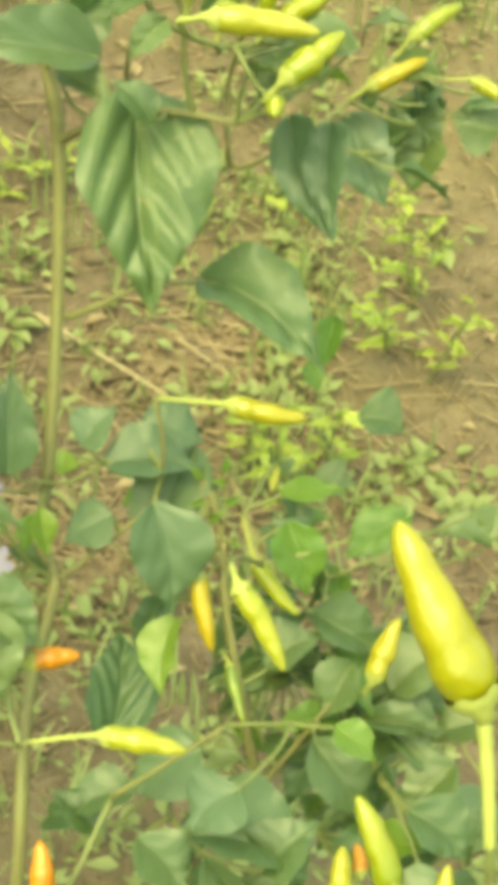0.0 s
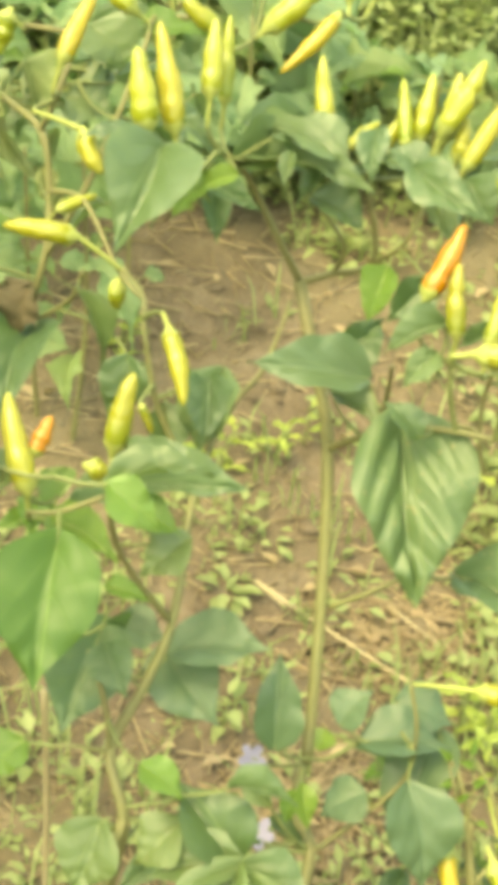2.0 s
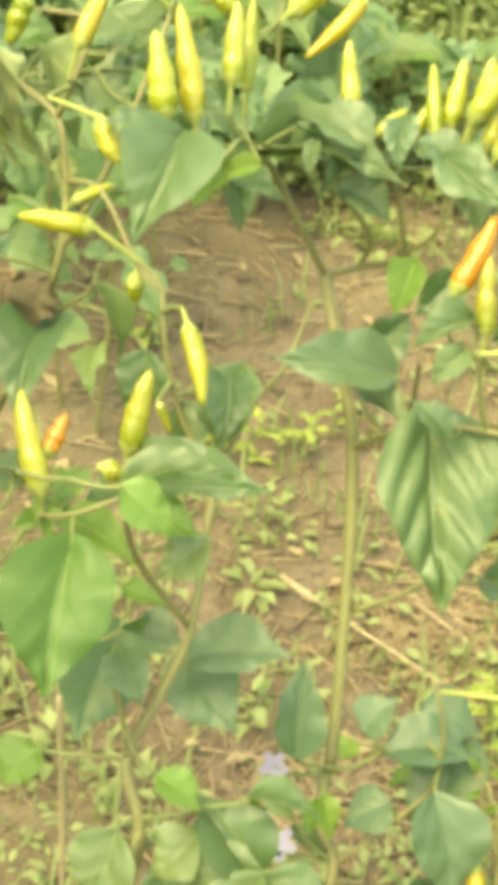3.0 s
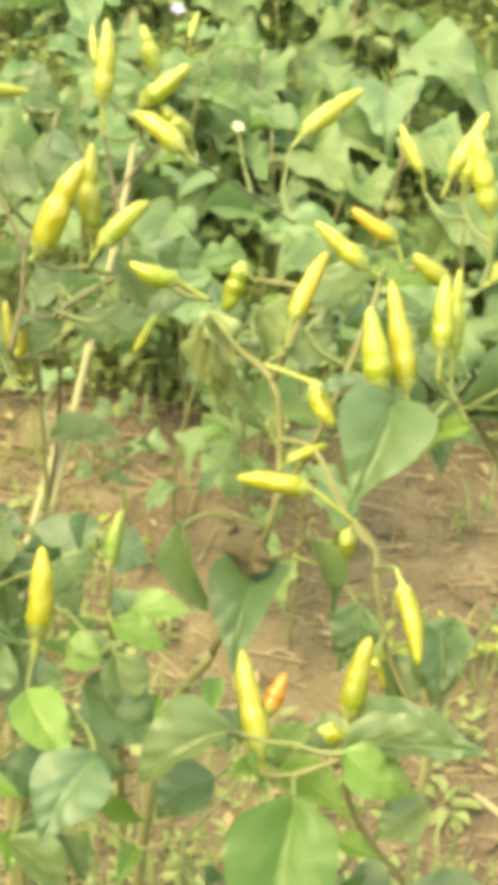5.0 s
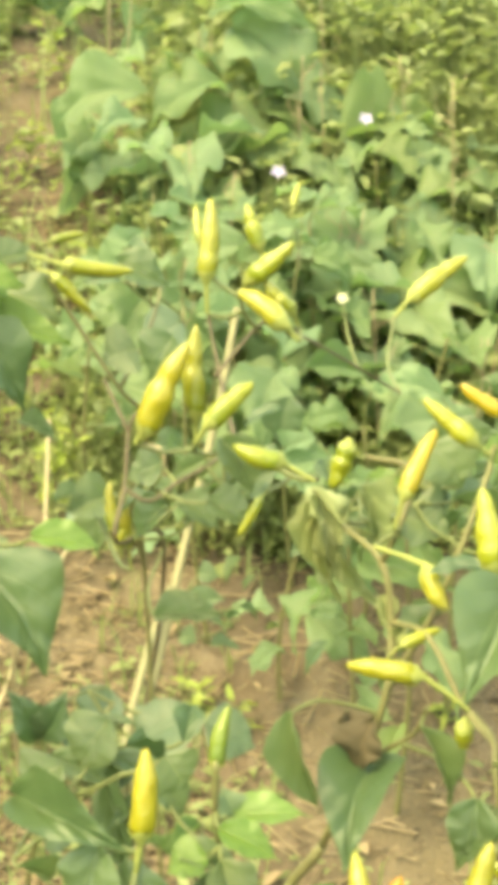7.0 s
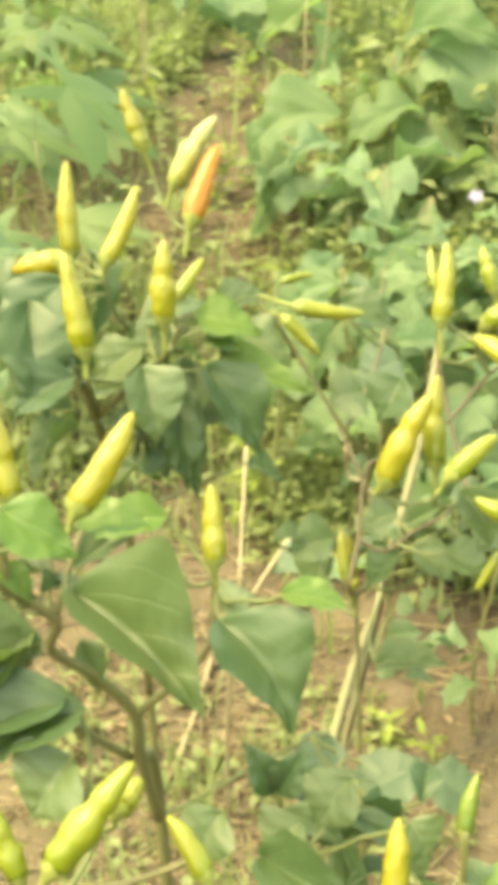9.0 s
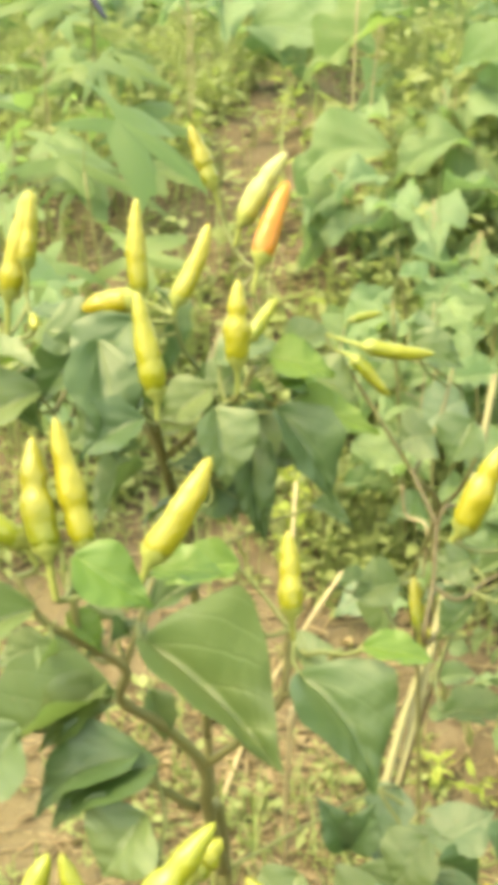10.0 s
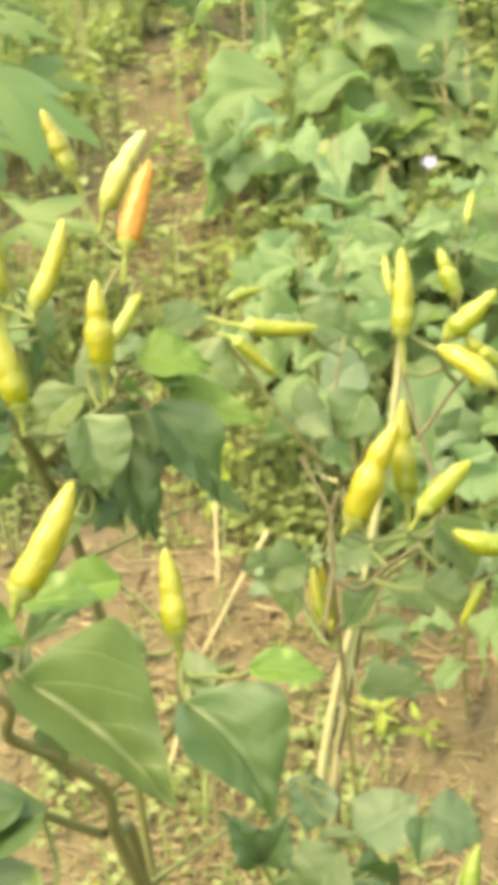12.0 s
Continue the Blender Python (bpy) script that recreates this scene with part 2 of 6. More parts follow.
def leaf_mesh(seed, fold=0.25, droop=0.15, heart=0.0, wave=0.02, lobes=0.0, relief=0.05):
    """One leaf blade, one unit long and one wide: folded along its midrib, puckered between arching veins, with a drawn-out tip that hangs."""
    rnd = random.Random(seed)
    nu, nv = (24, 72) if relief > 0.05 else (12, 36)
    verts, faces = [], []
    phase = (rnd.uniform(-1.5, 1.5), rnd.uniform(-1.5, 1.5))
    twist, bend = rnd.uniform(-0.3, 0.3), rnd.uniform(-0.10, 0.10)
    broad, curl = rnd.uniform(-0.05, 0.05), rnd.uniform(-0.25, 0.55)
    halves = (rnd.uniform(0.86, 1.06), rnd.uniform(0.86, 1.06))
    for j in range(nv + 1):
        v = j / nv
        w = float(np.interp(v, (0, 0.03, 0.08, 0.15 + broad, 0.24 + broad, 0.36 + broad, 0.50, 0.63, 0.75, 0.84, 0.91, 0.96, 1), (0.03, 0.30, 0.56, 0.81, 0.97, 1.0, 0.90, 0.70, 0.45, 0.25, 0.12, 0.06, 0.006)))
        for i in range(nu + 1):
            u = i / nu * 2 - 1
            u = math.copysign(abs(u) ** 1.3, u)
            edge = halves[u > 0] * (1 + 0.12 * noise.noise(Vector((seed * 3.1, v * 4.0, 2.0 if u > 0 else 7.0))))
            if lobes:
                edge += 0.12 * noise.noise(Vector((seed * 5.3, v * 7.0, 1.0 if u > 0 else 9.0)))
                edge -= lobes * (0.5 + 0.5 * math.cos(v * 17.0 + phase[u > 0])) * math.sin(math.pi * v)
            x = u * w * 0.5 * edge
            side = abs(x)
            y = v - heart * abs(u) * (1 - v) ** 4
            pucker = math.sin((v - side * 0.95 - side * side * 1.4) * VEINS) ** 2
            quilt = relief * pucker ** 0.5 * min(1, abs(u) * 6) * (1 - abs(u) ** 5) * min(1, 6 * (1 - v))
            z = fold * side ** 1.1 * (1 - 0.35 * v) - curl * side * side + droop * (0.28 * math.sin(math.pi * v) - 0.3 * v ** 2) + quilt
            z += wave * (math.sin(v * 11 + seed) + 0.6 * math.sin(v * 23 + seed * 2.3)) * u * abs(u) + twist * x * v
            verts.append((x + bend * math.sin(math.pi * v) + bend * 0.6 * v ** 3, y, z))
    for j in range(nv):
        for i in range(nu):
            a = j * (nu + 1) + i
            faces.append((a, a + 1, a + nu + 2, a + nu + 1))
    return mesh_of("leaf", verts, faces)


def leaf_set(material, seeds, **shape):
    made = []
    for s in seeds:
        rnd = random.Random(s)
        me = leaf_mesh(s, fold=shape.get("fold", 0.5) * rnd.uniform(0.5, 1.3), droop=shape.get("droop", 0.18) * rnd.uniform(0.3, 1.6), heart=shape.get("heart", 0.05), wave=shape.get("wave", 0.03), lobes=shape.get("lobes", 0.0), relief=shape.get("relief", 0.05))
        me.materials.append(material)
        made.append(me)
    return made


CHILLI_LEAVES = leaf_set(LEAF, range(1, 11), fold=0.85, droop=0.24, heart=0.09, relief=0.045)
SHADED_LEAVES = leaf_set(LEAF_SHADED, range(101, 107), fold=0.5, droop=0.3, heart=0.06, relief=0.046)
FOLDED_LEAVES = leaf_set(LEAF, range(111, 115), fold=1.5, droop=0.25, heart=0.05, relief=0.04)
QUILTED_LEAVES = leaf_set(LEAF_SHADED, range(121, 123), fold=0.95, droop=0.15, heart=0.16, relief=0.055)
SHADED_HEART_LEAVES = leaf_set(LEAF_SHADED, range(133, 135), fold=0.5, droop=0.2, heart=0.30, relief=0.03)
FRESH_LEAVES = leaf_set(LEAF_FRESH, range(11, 15), relief=0.024, fold=0.65, heart=0.08)
WILTED_LEAVES = leaf_set(LEAF_WILTED, range(21, 25), fold=1.0, droop=0.6, wave=0.10, relief=0.09)
GREY_LEAVES = leaf_set(LEAF_GREY, range(41, 45), wave=0.025, relief=0.03, fold=0.5)
HEART_LEAVES = leaf_set(LEAF_MID, range(133, 135), fold=0.5, droop=0.2, heart=0.17, relief=0.03)
DEAD_LEAVES = leaf_set(LEAF_DEAD, range(71, 73), fold=1.3, droop=0.6, wave=0.12)


def palmate_mesh(seed, fingers=5):
    """One broad leaf cut into pointed fingers round its stalk; its foot at the origin, one unit long and one wide."""
    rnd = random.Random(seed)
    verts, faces, rings, steps = [], [], 6, fingers * 9
    lengths = [rnd.uniform(0.85, 1.1) for _ in range(fingers)]
    for k in range(steps + 1):
        a = -2.15 + 4.3 * k / steps
        spread = (a + 2.15) / 4.3 * (fingers - 1)
        near = round(spread)
        off = abs(spread - near) * 2
        outline = lengths[near] * (0.36 + 0.64 * (1 - off) ** 1.35) * (0.72 + 0.28 * math.cos(a * 0.6)) * (1 + 0.06 * math.sin(k * 2.9 + seed))
        for j in range(rings + 1):
            r = outline * j / rings
            lift = 0.10 * (1 - off) * r - 0.30 * r * r + 0.05 * off * r + 0.03 * math.sin(a * 5 + seed) * r
            verts.append((math.sin(a) * r * 0.62, 0.12 + math.cos(a) * r * 0.88, lift))
    for k in range(steps):
        for j in range(rings):
            n = k * (rings + 1) + j
            faces.append((n, n + rings + 1, n + rings + 2, n + 1))
    me = mesh_of("leaf", verts, faces)
    me.materials.append(LEAF_DEEP)
    return me


PALMATE_LEAVES = [palmate_mesh(s) for s in range(81, 86)]
EGGPLANT_LEAVES = [mesh for material, seeds in ((LEAF_DULL, range(31, 38)), (LEAF_DEEP, range(51, 54))) for mesh in leaf_set(material, seeds, heart=0.04, lobes=0.24, wave=0.07, droop=0.4, fold=0.7)]


def pepper_mesh(seed):
    """One fruit, its shoulder at y = 0, its tip at y = 1, one unit wide."""
    rnd = random.Random(seed)
    rings, sides = 32, 22
    bx, bz, lump = rnd.uniform(-0.22, 0.22), rnd.uniform(-0.22, 0.22), rnd.uniform(2.5, 5.0)
    verts, faces = [], []
    for j in range(rings + 1):
        v = j / rings
        r = 0.5 * float(np.interp(v, (0, 0.04, 0.1, 0.2, 0.35, 0.5, 0.65, 0.8, 0.9, 0.96, 1), (0.62, 0.82, 0.95, 1.0, 0.97, 0.89, 0.77, 0.6, 0.44, 0.29, 0.06)))
        r *= 1 + 0.045 * math.sin(v * lump * 4 + seed) + 0.15 * noise.noise(Vector((seed * 4.7, v * 7.5, 0.5))) * math.sin(math.pi * min(1, v * 1.15))
        for k in range(sides):
            a = 2 * math.pi * k / sides
            lumps = noise.noise(Vector((math.cos(a) * 0.9, v * 5.0, math.sin(a) * 0.9)) + Vector((seed * 7.0, 0, 0)))
            rr = r * (1 + 0.13 * lumps * math.sin(math.pi * min(1, v * 0.9 + 0.06)))
            verts.append((rr * math.cos(a) + bx * math.sin(math.pi * v * 0.9) * 0.6, v, rr * math.sin(a) + bz * math.sin(math.pi * v * 0.9) * 0.6))
    for j in range(rings):
        for k in range(sides):
            a, b = j * sides + k, j * sides + (k + 1) % sides
            faces.append((a, a + sides, b + sides, b))
    faces.append(tuple(range(sides)))
    faces.append(tuple(rings * sides + k for k in range(sides))[::-1])
    return mesh_of("pepper", verts, faces)


PEPPERS = {colour: [pepper_mesh(s) for s in range(1, 9)] for colour in PEPPER}
for colour, some in PEPPERS.items():
    for me in some:
        me.materials.append(PEPPER[colour])


def calyx_mesh():
    """The green cap of a fruit, with a lobed rim, one unit wide at the shoulder."""
    verts, faces, sides = [], [], 15
    for y, r in ((-0.42, 0.15), (-0.26, 0.19), (-0.12, 0.34), (-0.01, 0.43), (0.12, 0.475)):
        for k in range(sides):
            a = 2 * math.pi * k / sides
            lobe = 0.07 * math.cos(a * 5) if y > 0 else 0.0
            verts.append((r * math.cos(a), y + lobe, r * math.sin(a)))
    for j in range(4):
        for k in range(sides):
            a, b = j * sides + k, j * sides + (k + 1) % sides
            faces.append((a, a + sides, b + sides, b))
    faces.append(tuple(range(sides)))
    me = mesh_of("calyx", verts, faces)
    me.materials.append(STALK)
    return me


CALYX = calyx_mesh()


def axes(origin, along, normal, width, length, depth):
    """A matrix with y along, z near the normal, scaled to width, length and depth."""
    y = Vector(along).normalized()
    z = Vector(normal)
    z = (z - y * z.dot(y)).normalized()
    x = y.cross(z)
    m = Matrix.Identity(4)
    for c, v in enumerate((x * width, y * length, z * depth)):
        m.col[c][:3] = v
    m.col[3][:3] = origin
    return m


class Plant:
    """A chilli plant: stems first, then fruit and leaves, whose stalks find the nearest wood."""

    every = []

    def __init__(self, label, stem=STEM, leaves=None, fresh=0.1, category="chilli plant", name="chilli_plant", group="chilli plants of the bed"):
        Plant.every.append(self)
        self.rnd = random.Random(len(Plant.every) * 7)
        self.fresh, self.waiting = fresh, []
        self.label, self.stem_material, self.leaves = label, stem, leaves or CHILLI_LEAVES
        self.ob, self.wood = None, []
        self.category, self.name, self.group = category, name, group

    def root(self, at):
        if self.ob is None:
            self.ob = tagged(new(self.name), self.label, self.category, self.group)
            self.ob.location = at
            self.at = Vector(at)
        return self.ob

    def put(self, name, mesh, material, parent=None, label="", m=None):
        ob = linked(name, mesh, material, parent or self.ob, label)
        here = Matrix.Translation(-self.at)
        if parent is None:
            ob.matrix_basis = here @ (m or Matrix.Identity(4))
        else:
            mesh.transform(parent.matrix_basis.inverted() @ here)
        return ob

    def stem(self, points, r0, r1):
        path = glide(points, 6)
        if self.ob is None:
            low = min(path, key=lambda p: p.z)
            self.root((low.x, low.y, float(ground_height(low.x, low.y))))
        self.wood += path
        self.put("stem", tube("stem", path, r0 * 0.7, r1 * 0.75, 9, 0.09), self.stem_material)

    def nearest(self, p):
        """The nearest wood, rather below than above."""
        return min(self.wood, key=lambda q: (q - p).length + max(0.0, q.z - p.z) * 1.5)

    def shoot(self, a, b, heading, radius, name, material, parent=None):
        far = (b - a).length
        bow = Vector(heading).normalized() - (b - a).normalized() * Vector(heading).normalized().dot((b - a).normalized())
        middle = a.lerp(b, 0.45) + (bow * 0.09 + Vector((0, 0, -0.05))) * far
        path = glide([a, middle, b], 6)
        self.put(name, tube(name, path, radius, radius * 1.4, 6), material, parent)
        return path

    def twig(self, start, heading, radius, name="twig", material=None, parent=None, reach=0.16):
        """A thin shoot from start, first along heading, to the nearest wood. A long one is a short stalk and a twig, which becomes wood itself."""
        a = Vector(start)
        b = self.nearest(a)
        far = (b - a).length
        if far < 0.004 or far > reach:
            return
        if name == "petiole" and far > 0.05:
            joint = a + (Vector(heading).normalized() * 0.4 + (b - a).normalized()) * 0.02
            self.shoot(a, joint, heading, radius, "petiole", TWIG, parent)
            a, name, parent, radius = joint, "twig", None, 0.0010
        path = self.shoot(a, b, heading, radius, name, material or TWIG, parent)
        if name == "twig":
            self.wood += path

    def pepper(self, foot, tip, width, colour, stalk_end):
        a, b, s = Vector(foot), Vector(tip), Vector(stalk_end)
        mesh = self.rnd.choice(PEPPERS[colour])
        turn = Vector((self.rnd.uniform(-1, 1), -1, self.rnd.uniform(-1, 1)))
        ob = self.put("pepper", mesh, None, m=axes(a, b - a, turn, width, (b - a).length, width), label=COLOURS[colour])
        cap = linked("calyx", CALYX, None, ob)
        cap.scale = (1, width / (b - a).length, 1)
        out = (a - b).normalized()
        bow = a.lerp(s, 0.5) + out * (s - a).length * 0.08
        path = glide([a + out * width * 0.3, bow, s], 6)
        self.put("stalk", tube("stalk", path, width * 0.13, width * 0.1, 8), STALK, ob)
        self.waiting.append((s, s - a, 0.0012))

    def leaf(self, foot, tip, width, normal, leaves=None):
        a, b = Vector(foot), Vector(tip)
        meshes = leaves or (FRESH_LEAVES if self.rnd.random() < self.fresh and width < 0.03 else self.leaves)
        mesh = self.rnd.choice(meshes)
        along = b - a
        ob = self.put("leaf", mesh, None, m=axes(a, along, normal, width, along.length, along.length))
        self.waiting.append((a, a - b + Vector((0, 0, -0.02)), 0.0009, "petiole", TWIG, ob, 0.13))

    def grow_stalks(self):
        """Joins every leaf and fruit to the wood, the nearest ones first."""
        self.waiting.sort(key=lambda w: (self.nearest(w[0]) - w[0]).length)
        for w in self.waiting:
            self.twig(*w)

    def blossom(self, at, size, material, label):
        """A small five-petalled flower that faces the sky."""
        verts, faces = [(0, 0, 0)], []
        for k in range(5):
            for da, r, z in ((-0.5, 0.55, 0.12), (-0.25, 0.95, 0.22), (0.0, 1.1, 0.16), (0.25, 0.95, 0.22), (0.5, 0.55, 0.12)):
                a = (k + da) * 2 * math.pi / 5
                verts.append((math.cos(a) * r * size, math.sin(a) * r * size, z * size))
            f = 1 + k * 5
            faces += [(0, f, f + 1, f + 2), (0, f + 2, f + 3, f + 4)]
        self.put("flower", mesh_of("flower", verts, faces), material, m=axes(at, (0.3, 0.6, 0.5), (0.1, -0.7, 0.7), 1, 1, 1), label=label)
        self.waiting.append((Vector(at), (0, 0, -1), 0.0009))

    def foliage(self, centre, radii, count, size):
        """More leaves of the plant, spread through a region."""
        for _ in range(count):
            p = Vector([c + self.rnd.gauss(0, 0.5) * r for c, r in zip(centre, radii)])
            turn = self.rnd.uniform(0, 2 * math.pi)
            along = Vector((math.cos(turn), math.sin(turn) * 0.8, self.rnd.uniform(-1.1, 0.15))).normalized()
            length = size * self.rnd.uniform(0.7, 1.4)
            normal = Vector((self.rnd.uniform(-0.5, 0.5), self.rnd.uniform(-0.9, 0.2), 1.0))
            # Two fifths of a green crown take the set with shade in its colour.
            self.leaf(p, p + along * length, length * self.rnd.uniform(0.45, 0.6), normal, SHADED_LEAVES if self.leaves is CHILLI_LEAVES and self.rnd.random() < 0.4 else None)


COLOURS = {"pale": "pale creamy yellow fruit", "yellow": "yellow fruit", "cream": "pale cream fruit", "lime": "yellow-green fruit", "olive": "olive-yellow fruit", "green": "unripe green fruit", "gold": "golden yellow fruit", "orange": "ripe orange fruit"}

# ---- broad-leaved plants behind the chillies, and what lies on the soil ----
def broad_plant(at, height, count, size, seed, bloom=None, fruit=None, cut=False):
    """A low plant with a short stem and broad lobed leaves on long stalks; height is that of the crown's middle."""
    rnd = random.Random(seed)
    p = Plant("tall vegetable plant with dull green deeply cut leaves" if cut else "low broad-leaved eggplant with dull green lobed leaves", STEM, PALMATE_LEAVES if cut else EGGPLANT_LEAVES, 0.0, "eggplant", "eggplant", "eggplants behind the chillies")
    base = Vector(at)
    top = base + Vector((rnd.uniform(-0.04, 0.04), rnd.uniform(-0.04, 0.04), height * 0.85))
    p.stem([base + Vector((0, 0, -0.02)), base.lerp(top, 0.45) + Vector((rnd.uniform(-0.02, 0.02), 0, 0)), top], 0.005, 0.0028)
    for k in range(round(count * 0.85)):
        turn = k * 2.4 + rnd.uniform(-0.4, 0.4)
        out = Vector((math.cos(turn), math.sin(turn), 0))
        foot = base.lerp(top, rnd.uniform(0.2, 1.3) ** 0.8) + out * size * rnd.uniform(0.15, 0.6)
        along = out + Vector((0, 0, rnd.uniform(-0.7, 0.2)))
        length = size * rnd.choice((0.45, 0.8, 1.05, 1.3, 1.65)) * rnd.uniform(0.9, 1.1)
        p.leaf(foot, foot + along.normalized() * length, length * rnd.uniform(0.6, 0.8), (rnd.uniform(-0.4, 0.4), rnd.uniform(-1.0, 0.05), 0.8))
    if bloom:
        p.blossom(bloom, 0.013, PETAL_VIOLET, "pale violet flower")
    if fruit:
        path = glide([Vector(fruit) + Vector((0.004 * k * k / 9, 0, 0.036 - 0.0085 * k)) for k in range(9)], 3)
        p.put("fruit", swollen("fruit", path, 0.0085), AUBERGINE.m, label="small glossy dark purple fruit")
        p.twig(path[0], (0, 0, 1), 0.002)


def weed(at, height, count, seed):
    """A thin upright weed with narrow leaves set round its stem."""
    rnd = random.Random(seed)
    p = Plant("thin upright weed with narrow yellow-green leaves on bare soil", TWIG, WEED_LEAVES, 0.0, "weed", "weed", "weeds by the chillies")
    base = Vector(at)
    lean = Vector((rnd.uniform(-0.35, 0.35), rnd.uniform(-0.2, 0.2), 1)) * height
    for k in range(rnd.choice((1, 2, 2, 3))):
        tilt = lean * rnd.uniform(0.75, 1.05) + Vector((rnd.uniform(-0.3, 0.3), rnd.uniform(-0.3, 0.3), 0)) * height * (k > 0)
        path = [base + Vector((0, 0, -0.015)), base + tilt * 0.5 + Vector((rnd.uniform(-0.006, 0.006), 0, 0)), base + tilt]
        p.stem(path, 0.0022, 0.0013)
        curve = glide(path, 8)
        for j in range(count):
            turn = j * 2.4 + k
            foot = curve[3 + int((len(curve) - 4) * (j + 0.5) / count)] + Vector((math.cos(turn), math.sin(turn), 0.3)) * 0.005
            long = rnd.uniform(0.02, 0.048)
            p.leaf(foot, foot + Vector((math.cos(turn), math.sin(turn), rnd.uniform(-0.5, 0.6))).normalized() * long, long * rnd.uniform(0.2, 0.36), (rnd.uniform(-0.3, 0.3), -0.4, 1))


WEED_LEAVES = leaf_set(WEED_BRIGHT, range(61, 65), fold=0.5, wave=0.08)


def swollen(name, path, radius):
    """A fruit along a path, narrow at the stalk and blunt at the end."""
    verts, faces, sides, n = [], [], 12, len(path)
    for i, p in enumerate(path):
        r = radius * math.sin(math.pi * (0.06 + 0.9 * i / (n - 1)) ** 1.3) ** 0.6
        verts += [p + Vector((math.cos(a), math.sin(a), 0)) * r for a in (2 * math.pi * k / sides for k in range(sides))]
    for i in range(n - 1):
        for k in range(sides):
            a, b = i * sides + k, i * sides + (k + 1) % sides
            faces.append((a, b, b + sides, a + sides))
    faces += [tuple(range(sides)), tuple((n - 1) * sides + k for k in range(sides))]
    return mesh_of(name, verts, faces)


def dry_stick(points, width):
    ob = linked("dry_stick", tube("dry_stick", glide(points, 6), width * 0.5, width * 0.4, 8, 0.15), STRAW)
    tagged(ob, "dry pale straw-coloured stick among the chilli plants", "stick", "dry sticks")


def joined(name, verts, faces, material, label, category):
    me = mesh_of(name, verts, faces)
    me.materials.append(material)
    return tagged(new(name, me), label, category, kind="stuff")


BARE = ((0.25, 1.8, 0.3, 0.45, 0.15), (0.0, 2.0, 0.35, 0.25, 0.2), (-0.64, 3.55, 0.26, 1.0, 0.2), (-0.5, 2.9, 0.16, 0.3, 0.3), (-0.92, 4.9, 0.3, 0.7, 0.35), (0.8, 1.35, 0.15, 0.2, 0.2), (-0.55, 2.1, 0.3, 0.25, 0.4), (-1.1, 3.2, 0.25, 0.3, 0.25))
TUFTS = ((-0.35, 1.6, 0.18), (-0.2, 1.75, 0.1), (-0.55, 1.75, 0.12), (-0.05, 2.25, 0.12), (0.15, 2.3, 0.1), (0.35, 1.67, 0.05), (0.25, 1.55, 0.08), (0.62, 1.6, 0.14), (0.72, 1.5, 0.1), (0.1, 1.45, 0.1), (-0.1, 1.3, 0.15), (0.45, 1.5, 0.05), (-0.75, 2.6, 0.25), (-0.45, 2.75, 0.25), (-0.3, 1.85, 0.1))


def cover(x, y):
    """How thickly weeds stand at a place."""
    d = 0.22 + 0.78 * min(max((y - 2.1) / 0.6, 0), 1)
    d *= 0.45 + 1.2 * max(0.0, noise.noise(Vector((x * 2.2, y * 2.2, 3.0))) + 0.35)
    for cx, cy, rx, ry, share in BARE:
        if ((x - cx) / rx) ** 2 + ((y - cy) / ry) ** 2 < 1 + 0.5 * noise.noise(Vector((x * 6, y * 6, 0))):
            d *= share
    if -0.42 < x < 0.85 and 2.15 < y < 3.7:
        d += 0.8
    for cx, cy, r in TUFTS:
        d += 0.55 * math.exp(-((x - cx) ** 2 + (y - cy) ** 2) / r**2)
    return d


